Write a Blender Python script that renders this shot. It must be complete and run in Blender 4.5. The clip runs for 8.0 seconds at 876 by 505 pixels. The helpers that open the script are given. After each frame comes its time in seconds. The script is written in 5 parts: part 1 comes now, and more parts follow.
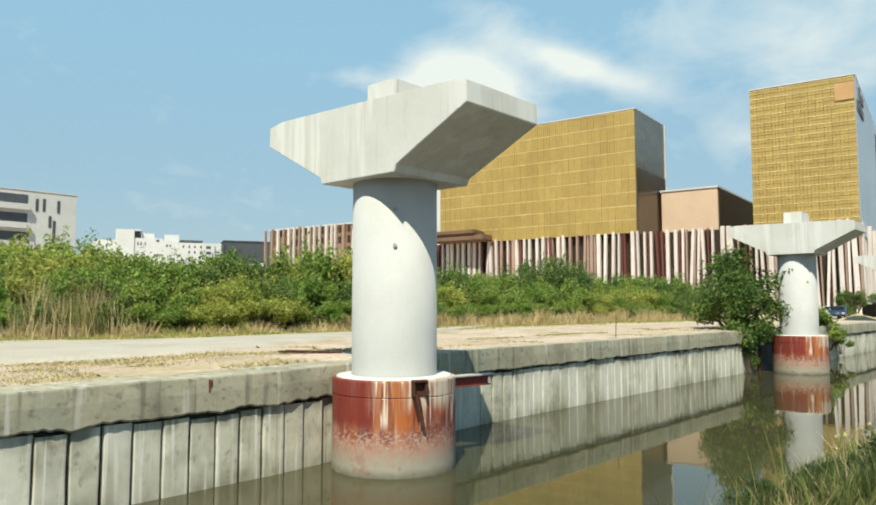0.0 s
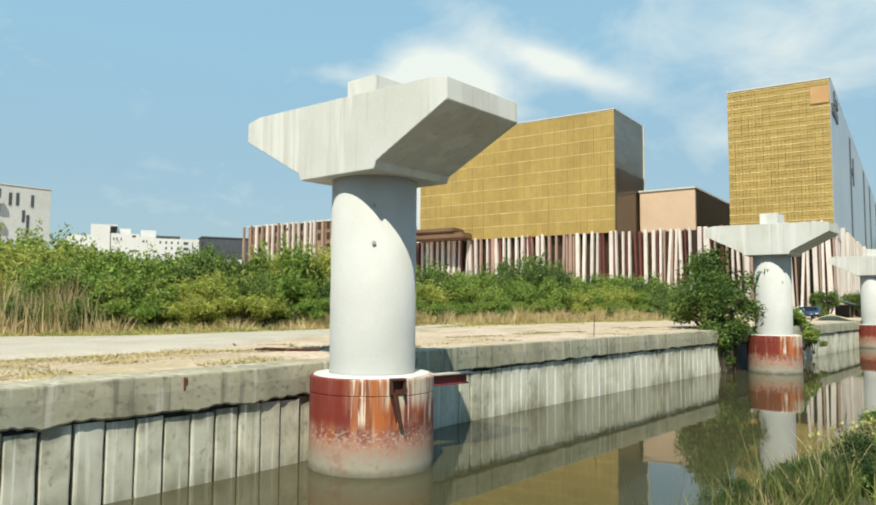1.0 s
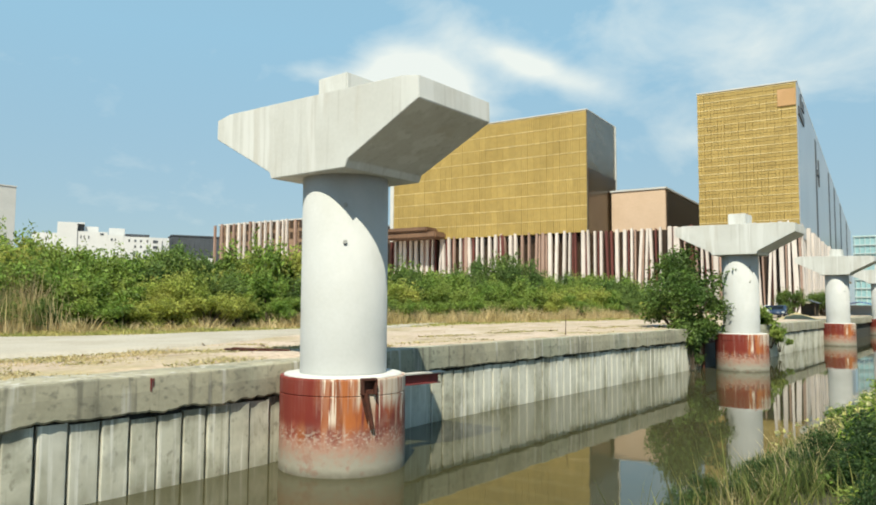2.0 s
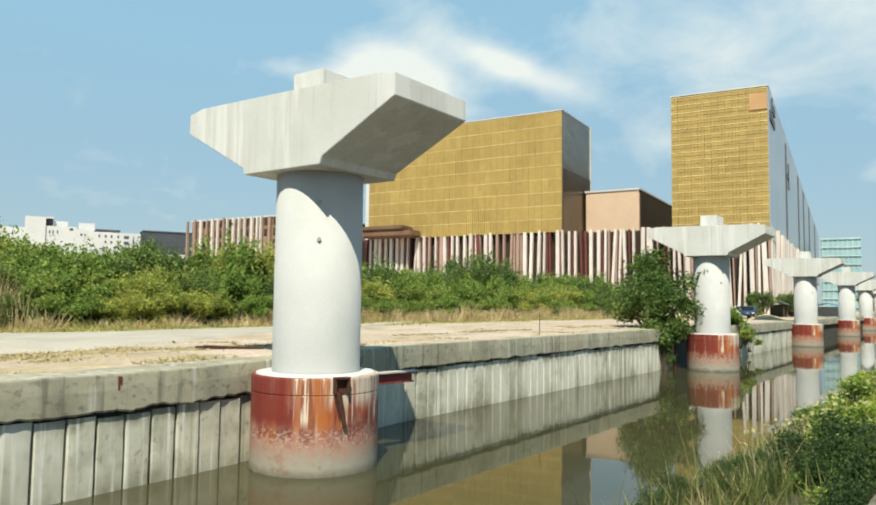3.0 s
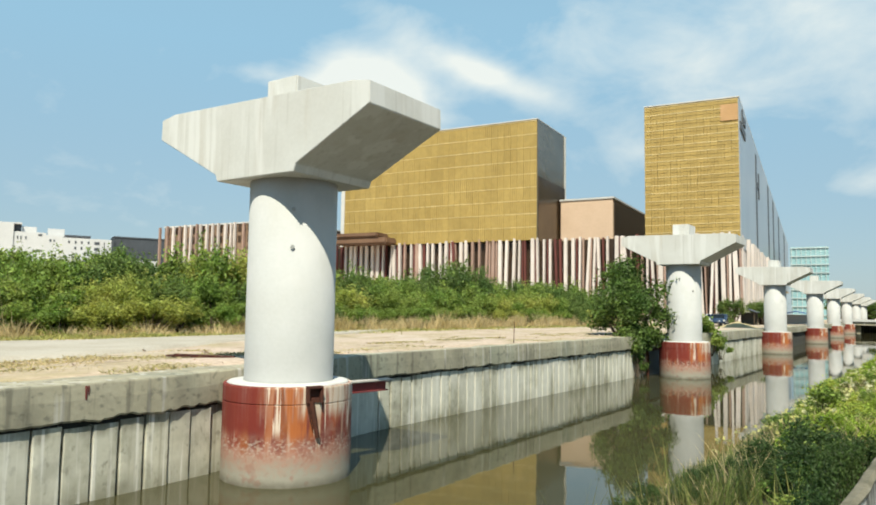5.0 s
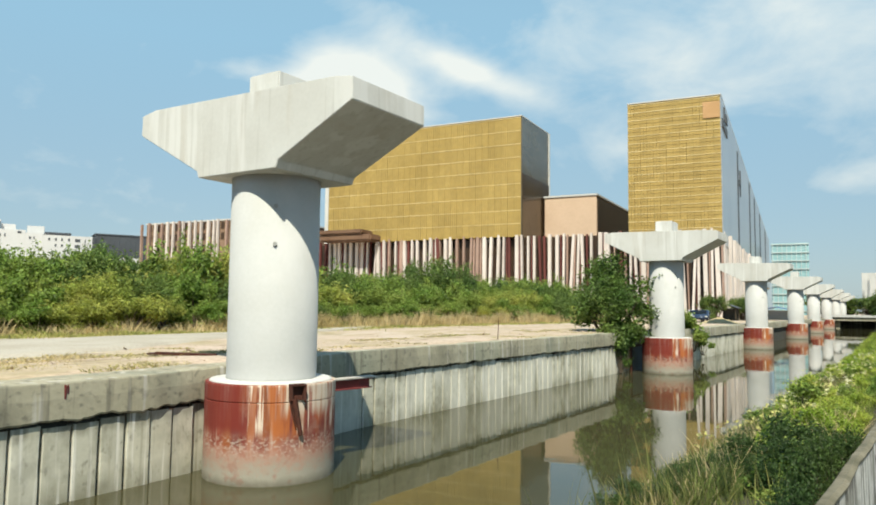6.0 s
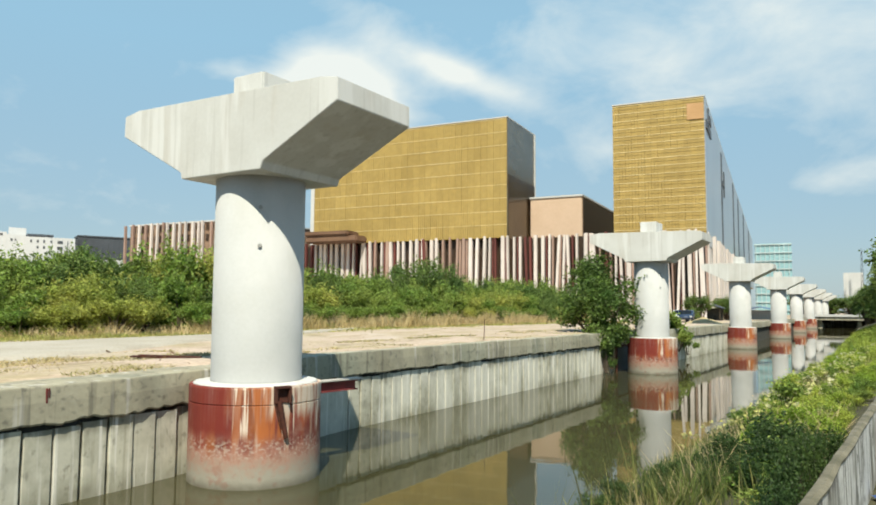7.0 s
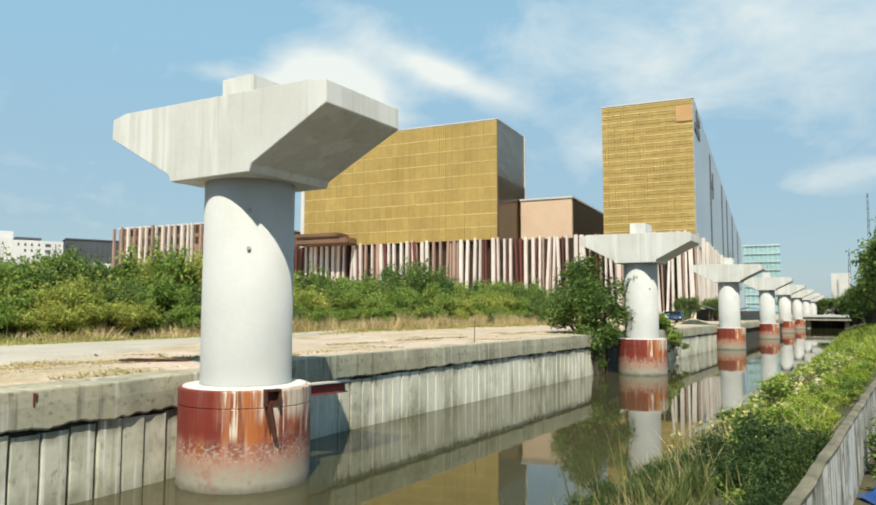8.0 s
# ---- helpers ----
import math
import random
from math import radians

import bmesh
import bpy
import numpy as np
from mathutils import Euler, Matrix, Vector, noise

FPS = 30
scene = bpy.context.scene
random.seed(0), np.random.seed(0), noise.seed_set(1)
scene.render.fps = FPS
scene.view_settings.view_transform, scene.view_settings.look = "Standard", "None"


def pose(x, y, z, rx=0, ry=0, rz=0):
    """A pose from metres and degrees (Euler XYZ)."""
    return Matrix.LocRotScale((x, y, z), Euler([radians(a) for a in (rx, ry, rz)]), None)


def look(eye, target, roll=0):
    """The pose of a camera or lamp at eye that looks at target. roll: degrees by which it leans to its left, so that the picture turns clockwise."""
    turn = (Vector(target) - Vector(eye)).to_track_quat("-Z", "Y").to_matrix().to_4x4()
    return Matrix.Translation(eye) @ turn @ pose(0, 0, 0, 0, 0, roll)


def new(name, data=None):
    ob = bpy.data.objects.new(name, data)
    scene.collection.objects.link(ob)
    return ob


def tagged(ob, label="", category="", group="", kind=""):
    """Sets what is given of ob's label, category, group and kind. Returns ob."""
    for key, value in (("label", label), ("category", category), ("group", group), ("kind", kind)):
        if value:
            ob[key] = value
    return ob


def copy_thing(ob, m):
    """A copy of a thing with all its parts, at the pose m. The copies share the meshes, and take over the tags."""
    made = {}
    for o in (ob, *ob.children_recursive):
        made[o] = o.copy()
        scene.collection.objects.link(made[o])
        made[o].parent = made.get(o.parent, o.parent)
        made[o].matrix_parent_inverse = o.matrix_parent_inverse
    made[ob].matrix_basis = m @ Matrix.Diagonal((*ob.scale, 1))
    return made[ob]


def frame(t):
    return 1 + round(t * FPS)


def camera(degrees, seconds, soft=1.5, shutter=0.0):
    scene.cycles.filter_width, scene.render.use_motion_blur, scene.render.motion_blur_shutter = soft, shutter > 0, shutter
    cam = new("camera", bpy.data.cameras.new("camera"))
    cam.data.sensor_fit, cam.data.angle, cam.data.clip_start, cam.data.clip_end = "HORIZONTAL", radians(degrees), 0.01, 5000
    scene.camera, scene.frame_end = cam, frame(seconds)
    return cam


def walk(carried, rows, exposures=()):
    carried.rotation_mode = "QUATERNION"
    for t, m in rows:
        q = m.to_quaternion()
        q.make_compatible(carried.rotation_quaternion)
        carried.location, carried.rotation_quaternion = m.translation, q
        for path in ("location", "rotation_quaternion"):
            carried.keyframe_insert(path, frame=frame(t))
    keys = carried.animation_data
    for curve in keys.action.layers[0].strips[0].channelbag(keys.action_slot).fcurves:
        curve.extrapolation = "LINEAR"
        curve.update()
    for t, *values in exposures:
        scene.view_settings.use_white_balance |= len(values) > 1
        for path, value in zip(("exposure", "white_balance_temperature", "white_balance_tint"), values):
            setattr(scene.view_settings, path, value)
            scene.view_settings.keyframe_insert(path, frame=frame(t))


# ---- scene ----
cam = camera(62.58, 8.0, soft=1.9)
PATH = [
    (0, (12.165, -12.102, 3.676), (10.8377, -10.6129, 3.8256), 0.01),
    (0.5, (12.143, -12.053, 3.678), (10.8362, -10.5459, 3.8259), 0.09),
    (1, (12.125, -12.043, 3.682), (10.8406, -10.5173, 3.8261), 0.35),
    (1.5, (12.129, -12.015, 3.686), (10.8710, -10.4667, 3.8297), 0.27),
    (3, (12.091, -11.924, 3.696), (10.9186, -10.3101, 3.8346), 0.72),
    (3.5, (12.081, -11.903, 3.703), (10.9243, -10.2772, 3.8447), 0.79),
    (4, (12.086, -11.898, 3.713), (10.9408, -10.2654, 3.8653), 0.83),
    (4.5, (12.102, -11.901, 3.715), (10.9708, -10.2592, 3.8735), 0.82),
    (6, (12.101, -11.854, 3.720), (11.0204, -10.1786, 3.8715), 0.61),
    (6.5, (12.100, -11.839, 3.720), (11.0405, -10.1497, 3.8691), 0.49),
    (7, (12.100, -11.830, 3.726), (11.0514, -10.1337, 3.8807), 0.39),
    (7.5, (12.105, -11.832, 3.730), (11.0613, -10.1333, 3.8836), 0.22),
    (8, (12.127, -11.833, 3.731), (11.1009, -10.1236, 3.8912), 0.15),
]
walk(cam, [(t, look(eye, target, roll)) for t, eye, target, roll in PATH], exposures=[(0.0, 0.48, 6950, 1), (8.0, 0.48, 6950, 3)])

# ---------- world, sun and exposure ----------
SUN_TO = Vector((0.512, -0.858, 1.36)).normalized()
world = bpy.data.worlds.new("daylight")
scene.world = world
world.use_nodes = True


def make_sky():
    nt = world.node_tree
    n, l = nt.nodes, nt.links
    n.clear()
    out = n.new("ShaderNodeOutputWorld")
    bg = n.new("ShaderNodeBackground")
    bg.inputs["Strength"].default_value = 0.111
    sky = n.new("ShaderNodeTexSky")
    sky.sky_type = "NISHITA"
    sky.sun_disc = False
    sky.sun_elevation = math.asin(SUN_TO.z)
    sky.sun_rotation = math.atan2(SUN_TO.x, SUN_TO.y)
    sky.air_density, sky.dust_density, sky.ozone_density = 1.0, 0.6, 1.2
    co = n.new("ShaderNodeTexCoord")
    # broken cloud: stretched noise on the dome, thicker towards the canal's far end
    mp = n.new("ShaderNodeMapping")
    mp.inputs["Location"].default_value = (0.35, 0.1, 0.0)
    mp.inputs["Rotation"].default_value = (0.0, radians(14), radians(-20))
    mp.inputs["Scale"].default_value = (1.0, 1.0, 1.8)
    l.new(co.outputs["Generated"], mp.inputs["Vector"])
    nz = n.new("ShaderNodeTexNoise")
    nz.inputs["Scale"].default_value = 6.5
    nz.inputs["Detail"].default_value = 9
    nz.inputs["Roughness"].default_value = 0.56
    nz.inputs["Distortion"].default_value = 0.25
    l.new(mp.outputs["Vector"], nz.inputs["Vector"])
    total = None

    def add(a, b):
        m = n.new("ShaderNodeMath")
        m.operation = "ADD"
        l.new(a, m.inputs[0])
        l.new(b, m.inputs[1])
        return m.outputs[0]

    # cloud banks: heading from the canal (degrees to its left), height, spread in heading and height, tilt, weight
    banks = ((30.5, 18.5, 6.6, 1.2, -0.37, 0.85), (39.9, 16.6, 4.9, 3.0, -0.16, 1.9), (48.0, 17.9, 2.6, 0.7, -0.1, 0.3), (37.5, 22.8, 6.0, 1.2, -0.1, 0.35),
             (6.0, 20.0, 19.0, 6.0, 0.0, 0.56), (1.0, 9.5, 6.0, 1.3, 0.0, 0.33), (19.0, 12.4, 1.8, 1.3, -0.2, 0.3), (23.2, 11.6, 1.6, 1.3, -0.2, 0.28))
    sep = n.new("ShaderNodeSeparateXYZ")
    l.new(co.outputs["Generated"], sep.inputs[0])

    def op(kind, a, b=None):
        m = n.new("ShaderNodeMath")
        m.operation = kind
        for i, v in enumerate((a, b)):
            if v is None:
                continue
            if isinstance(v, (int, float)):
                m.inputs[i].default_value = v
            else:
                l.new(v, m.inputs[i])
        return m.outputs[0]

    heading = op("MULTIPLY", op("ARCTAN2", op("MULTIPLY", sep.outputs[0], -1.0), sep.outputs[1]), 57.2958)
    height = op("MULTIPLY", op("ARCSINE", sep.outputs[2]), 57.2958)
    for h0, e0, sh, se, tilt, wgt in banks:
        dh = op("SUBTRACT", heading, h0)
        de = op("SUBTRACT", op("SUBTRACT", height, e0), op("MULTIPLY", dh, -tilt))
        q = op("ADD", op("POWER", op("DIVIDE", op("ABSOLUTE", dh), sh), 2.0), op("POWER", op("DIVIDE", op("ABSOLUTE", de), se), 2.0))
        g = op("MULTIPLY", op("EXPONENT", op("MULTIPLY", q, -1.0)), wgt)
        total = g if total is None else add(total, g)
    dens = add(total, op("MULTIPLY", op("SUBTRACT", nz.outputs["Fac"], 0.5), 1.6))
    ramp = n.new("ShaderNodeValToRGB")
    ramp.color_ramp.elements[0].position = 0.14
    ramp.color_ramp.elements[1].position = 0.95
    ramp.color_ramp.elements[1].color = (0.85, 0.85, 0.85, 1)
    l.new(dens, ramp.inputs[0])
    mix = n.new("ShaderNodeMix")
    mix.data_type = "RGBA"
    l.new(ramp.outputs[0], mix.inputs[0])
    haze = n.new("ShaderNodeMix")
    haze.data_type = "RGBA"
    haze.inputs[0].default_value = 0.8
    air = n.new("ShaderNodeMix")
    air.data_type = "RGBA"
    air.inputs[6].default_value = (2.2, 2.95, 3.8, 1)
    air.inputs[7].default_value = (2.2, 3.85, 5.45, 1)
    rise = n.new("ShaderNodeMapRange")
    rise.inputs[2].default_value = 20.0
    l.new(height, rise.inputs[0])
    l.new(rise.outputs[0], air.inputs[0])
    # the dome deepens overhead
    deep = n.new("ShaderNodeMix")
    deep.data_type = "RGBA"
    deep.inputs[7].default_value = (0.75, 1.75, 3.3, 1)
    climb = n.new("ShaderNodeMapRange")
    climb.inputs[1].default_value, climb.inputs[2].default_value = 23.0, 60.0
    l.new(height, climb.inputs[0])
    l.new(climb.outputs[0], deep.inputs[0])
    l.new(air.outputs[2], deep.inputs[6])
    l.new(deep.outputs[2], haze.inputs[7])
    l.new(sky.outputs[0], haze.inputs[6])
    l.new(haze.outputs[2], mix.inputs[6])
    mix.inputs[7].default_value = (6.2, 6.3, 6.4, 1)
    l.new(mix.outputs[2], bg.inputs["Color"])
    l.new(bg.outputs[0], out.inputs["Surface"])


make_sky()
sun_data = bpy.data.lights.new("sun", "SUN")
sun_data.energy, sun_data.angle, sun_data.color = 5.0, radians(0.6), (1.0, 0.95, 0.87)
sun = new("sun", sun_data)
sun.rotation_mode = "QUATERNION"
sun.rotation_quaternion = SUN_TO.to_track_quat("Z", "Y")


# ---------- materials ----------
ALBEDO = 0.87


def shade(c):
    """A base colour in the scale that suits this exposure."""
    return (c[0] * ALBEDO, c[1] * ALBEDO, c[2] * ALBEDO, 1)


def material(name, base, second=None, rough=0.8, metal=0.0, scale=3.0, fine=40.0, bump=0.3, dist=0.01, spread=(0.35, 0.65),
             stretch=(1, 1, 1), ior=1.45, island=0.0, objrand=0.0, grain=0.15):
    """Two-scale noise between two colours, fine grain in value and bump; textures in object metres."""
    m = bpy.data.materials.new(name)
    m.use_nodes = True
    n, l = m.node_tree.nodes, m.node_tree.links
    b = n["Principled BSDF"]
    b.inputs["Roughness"].default_value = rough
    b.inputs["Metallic"].default_value = metal
    b.inputs["IOR"].default_value = ior
    second = second or tuple(c * 0.75 for c in base)
    co = n.new("ShaderNodeNewGeometry")
    mp = n.new("ShaderNodeMapping")
    mp.inputs["Scale"].default_value = stretch
    l.new(co.outputs["Position"], mp.inputs["Vector"])
    nz = n.new("ShaderNodeTexNoise")
    nz.inputs["Scale"].default_value = scale
    nz.inputs["Detail"].default_value = 6
    nz.inputs["Roughness"].default_value = 0.6
    l.new(mp.outputs[0], nz.inputs["Vector"])
    mr = n.new("ShaderNodeMapRange")
    mr.inputs[1].default_value, mr.inputs[2].default_value = spread
    l.new(nz.outputs["Fac"], mr.inputs[0])
    mix = n.new("ShaderNodeMix")
    mix.data_type = "RGBA"
    mix.inputs[6].default_value = shade(base)
    mix.inputs[7].default_value = shade(second)
    l.new(mr.outputs[0], mix.inputs[0])
    fz = n.new("ShaderNodeTexNoise")
    fz.inputs["Scale"].default_value = fine
    fz.inputs["Detail"].default_value = 4
    l.new(mp.outputs[0], fz.inputs["Vector"])
    val = n.new("ShaderNodeMapRange")
    val.inputs[1].default_value, val.inputs[2].default_value = 0.25, 0.75
    val.inputs[3].default_value, val.inputs[4].default_value = 1 - grain, 1 + grain
    l.new(fz.outputs["Fac"], val.inputs[0])
    fac = val.outputs[0]
    for amount, source in ((island, co.outputs["Random Per Island"]), (objrand, None)):
        if not amount:
            continue
        if source is None:
            source = n.new("ShaderNodeObjectInfo").outputs["Random"]
        r = n.new("ShaderNodeMapRange")
        r.inputs[3].default_value, r.inputs[4].default_value = 1 - amount, 1 + amount
        l.new(source, r.inputs[0])
        mm = n.new("ShaderNodeMath")
        mm.operation = "MULTIPLY"
        l.new(fac, mm.inputs[0])
        l.new(r.outputs[0], mm.inputs[1])
        fac = mm.outputs[0]
    sc = n.new("ShaderNodeVectorMath")
    sc.operation = "SCALE"
    l.new(mix.outputs[2], sc.inputs[0])
    l.new(fac, sc.inputs["Scale"])
    l.new(sc.outputs[0], b.inputs["Base Color"])
    if bump:
        bp = n.new("ShaderNodeBump")
        bp.inputs["Strength"].default_value = bump
        bp.inputs["Distance"].default_value = dist
        l.new(fz.outputs["Fac"], bp.inputs["Height"])
        l.new(bp.outputs[0], b.inputs["Normal"])
    m["mix"] = mix.name
    return m


def overlay(m, colour, amount, scale, stretch, lo, hi, zlo=None, zhi=None, rough=None):
    """Lays stains and painted shade over a material: noise stretched along an axis, within a band of heights if given.
    """
    n, l = m.node_tree.nodes, m.node_tree.links
    b = n["Principled BSDF"]
    old = b.inputs["Base Color"].links[0].from_socket
    co = n.new("ShaderNodeNewGeometry")
    mp = n.new("ShaderNodeMapping")
    mp.inputs["Scale"].default_value = stretch
    l.new(co.outputs["Position"], mp.inputs["Vector"])
    nz = n.new("ShaderNodeTexNoise")
    nz.inputs["Scale"].default_value = scale
    nz.inputs["Detail"].default_value = 5
    l.new(mp.outputs[0], nz.inputs["Vector"])
    mr = n.new("ShaderNodeMapRange")
    mr.inputs[1].default_value, mr.inputs[2].default_value = lo, hi
    mr.inputs[4].default_value = amount
    l.new(nz.outputs["Fac"], mr.inputs[0])
    fac = mr.outputs[0]
    if zlo is not None:
        sep = n.new("ShaderNodeSeparateXYZ")
        l.new(co.outputs["Position"], sep.inputs[0])
        wob = n.new("ShaderNodeMath")
        wob.operation = "MULTIPLY_ADD"
        l.new(nz.outputs["Fac"], wob.inputs[0])
        wob.inputs[1].default_value = 0.35
        l.new(sep.outputs[2], wob.inputs[2])
        zr = n.new("ShaderNodeMapRange")
        zr.inputs[1].default_value, zr.inputs[2].default_value = zlo + 0.17, zhi + 0.17
        l.new(wob.outputs[0], zr.inputs[0])
        mm = n.new("ShaderNodeMath")
        mm.operation = "MULTIPLY"
        l.new(fac, mm.inputs[0])
        l.new(zr.outputs[0], mm.inputs[1])
        fac = mm.outputs[0]
    mix = n.new("ShaderNodeMix")
    mix.data_type = "RGBA"
    l.new(fac, mix.inputs[0])
    l.new(old, mix.inputs[6])
    mix.inputs[7].default_value = shade(colour)
    l.new(mix.outputs[2], b.inputs["Base Color"])
    return m


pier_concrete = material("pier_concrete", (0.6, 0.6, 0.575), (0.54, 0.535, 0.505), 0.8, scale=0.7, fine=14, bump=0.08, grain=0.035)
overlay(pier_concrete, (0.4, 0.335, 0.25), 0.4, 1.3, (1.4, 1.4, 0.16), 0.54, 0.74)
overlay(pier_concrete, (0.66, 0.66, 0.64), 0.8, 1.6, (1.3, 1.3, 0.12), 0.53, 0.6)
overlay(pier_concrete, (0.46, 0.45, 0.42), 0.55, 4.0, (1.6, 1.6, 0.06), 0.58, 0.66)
# Darker copy for the column: its stronger sunlight is offset in the colour.
column_concrete_dim = material("column_concrete_dim", (0.475, 0.478, 0.47), (0.445, 0.445, 0.43), 0.75, scale=0.9, fine=12, bump=0.06, grain=0.03)
overlay(column_concrete_dim, (0.52, 0.515, 0.5), 0.7, 0.6, (1.0, 1.0, 0.8), 0.5, 0.62)
overlay(column_concrete_dim, (0.4, 0.395, 0.36), 0.4, 1.1, (1.0, 1.0, 0.5), 0.56, 0.72)
wall_concrete = material("wall_concrete", (0.435, 0.4, 0.3), (0.34, 0.31, 0.22), 0.88, scale=0.5, fine=9, bump=0.35, dist=0.02, grain=0.08)
overlay(wall_concrete, (0.13, 0.125, 0.095), 0.6, 0.8, (1.0, 1.0, 0.6), 0.5, 0.72)
overlay(wall_concrete, (0.3, 0.33, 0.26), 0.5, 0.5, (1.0, 1.0, 0.5), 0.5, 0.68)
overlay(wall_concrete, (0.1, 0.095, 0.075), 0.55, 5.0, (1.0, 1.0, 1.4), 0.56, 0.7)
overlay(wall_concrete, (0.57, 0.54, 0.49), 0.8, 1.6, (2.2, 2.2, 0.1), 0.585, 0.67)
overlay(wall_concrete, (0.12, 0.11, 0.085), 0.6, 2.0, (2.2, 2.2, 0.12), 0.58, 0.68)
pile_concrete = material("pile_concrete", (0.61, 0.585, 0.475), (0.47, 0.448, 0.35), 0.85, scale=1.0, fine=7, bump=0.3, dist=0.015, objrand=0.16, grain=0.07)
overlay(pile_concrete, (0.3, 0.285, 0.215), 0.7, 2.2, (1.0, 1.0, 0.8), 0.5, 0.68)
overlay(pile_concrete, (0.2, 0.185, 0.14), 0.6, 7.0, (1.0, 1.0, 0.7), 0.58, 0.7)
overlay(pile_concrete, (0.2, 0.19, 0.125), 0.85, 2.5, (1, 1, 0.4), 0.2, 0.5, 0.5, -0.05)
# dark band at the pile tops: staining plus the beam's shade painted in
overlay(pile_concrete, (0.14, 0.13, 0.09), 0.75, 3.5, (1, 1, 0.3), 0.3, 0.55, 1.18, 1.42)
overlay(pile_concrete, (0.78, 0.755, 0.665), 0.6, 0.7, (1.0, 1.0, 0.5), 0.44, 0.6)
overlay(pile_concrete, (0.86, 0.83, 0.76), 0.6, 3.0, (2.2, 2.2, 0.1), 0.56, 0.66)
overlay(pile_concrete, (0.25, 0.225, 0.16), 0.35, 2.6, (2.4, 2.4, 0.1), 0.6, 0.7)
joint_dark = material("joint_dark", (0.07, 0.07, 0.06), None, 0.95, scale=3)
casing_mat = material("casing_paint", (0.29, 0.055, 0.028), (0.19, 0.037, 0.022), 0.88, scale=1.8, fine=16, bump=0.5, dist=0.012, stretch=(1, 1, 0.5))
water_mat = material("canal_water", (0.05, 0.049, 0.024), (0.062, 0.057, 0.028), 0.02, scale=0.12, fine=1.4, bump=0.035, dist=0.05, ior=1.36, grain=0.05)
overlay(casing_mat, (0.12, 0.026, 0.024), 0.85, 0.7, (1.3, 1.3, 0.5), 0.5, 0.62)
overlay(casing_mat, (0.42, 0.135, 0.03), 0.8, 0.9, (1.6, 1.6, 0.3), 0.55, 0.66)
overlay(casing_mat, (0.407, 0.163, 0.041), 0.75, 2.6, (2.6, 2.6, 0.1), 0.57, 0.66)
overlay(casing_mat, (0.52, 0.42, 0.34), 0.85, 2.3, (3.0, 3.0, 0.14), 0.56, 0.68)
overlay(casing_mat, (0.56, 0.53, 0.48), 0.9, 3.6, (2.2, 2.2, 0.1), 0.5, 0.64, 1.25, 1.95)
overlay(casing_mat, (0.4, 0.19, 0.14), 0.65, 3.0, (1.0, 1.0, 1.0), 0.4, 0.6, 1.25, 0.85)
overlay(casing_mat, (0.48, 0.42, 0.36), 0.55, 9.0, (1.0, 1.0, 1.4), 0.58, 0.66, 1.12, 0.92)
overlay(casing_mat, (0.052, 0.022, 0.018), 0.7, 2.8, (2.2, 2.2, 0.3), 0.58, 0.72)


def banded_bottom(m, colour, colour2, z0, z1):
    """Bare mortar below a ragged line on the painted casing."""
    n, l = m.node_tree.nodes, m.node_tree.links
    b = n["Principled BSDF"]
    old = b.inputs["Base Color"].links[0].from_socket
    co = n.new("ShaderNodeNewGeometry")
    nz = n.new("ShaderNodeTexNoise")
    nz.inputs["Scale"].default_value = 5.5
    nz.inputs["Detail"].default_value = 8
    nz.inputs["Roughness"].default_value = 0.7
    l.new(co.outputs["Position"], nz.inputs["Vector"])
    sep = n.new("ShaderNodeSeparateXYZ")
    l.new(co.outputs["Position"], sep.inputs[0])
    wob = n.new("ShaderNodeMath")
    wob.operation = "MULTIPLY_ADD"
    l.new(nz.outputs["Fac"], wob.inputs[0])
    wob.inputs[1].default_value = 0.9
    l.new(sep.outputs[2], wob.inputs[2])
    zr = n.new("ShaderNodeMapRange")
    zr.inputs[1].default_value, zr.inputs[2].default_value = z1 + 0.45, z0 + 0.45
    l.new(wob.outputs[0], zr.inputs[0])
    tone = n.new("ShaderNodeMix")
    tone.data_type = "RGBA"
    zt = n.new("ShaderNodeMapRange")
    zt.inputs[1].default_value, zt.inputs[2].default_value = z0 - 0.35 + 0.45, z1 - 0.1 + 0.45
    l.new(wob.outputs[0], zt.inputs[0])
    l.new(zt.outputs[0], tone.inputs[0])
    tone.inputs[6].default_value = shade(colour)
    tone.inputs[7].default_value = shade(colour2)
    mix = n.new("ShaderNodeMix")
    mix.data_type = "RGBA"
    l.new(zr.outputs[0], mix.inputs[0])
    l.new(old, mix.inputs[6])
    l.new(tone.outputs[2], mix.inputs[7])
    l.new(mix.outputs[2], b.inputs["Base Color"])


banded_bottom(casing_mat, (0.326, 0.303, 0.244), (0.4, 0.2, 0.141), 0.58, 0.86)
overlay(casing_mat, (0.3, 0.15, 0.11), 0.6, 4.0, (1.0, 1.0, 1.2), 0.55, 0.68)
overlay(casing_mat, (0.11, 0.1, 0.07), 0.8, 3.0, (1.0, 1.0, 1.0), 0.2, 0.5, 0.2, 0.02)


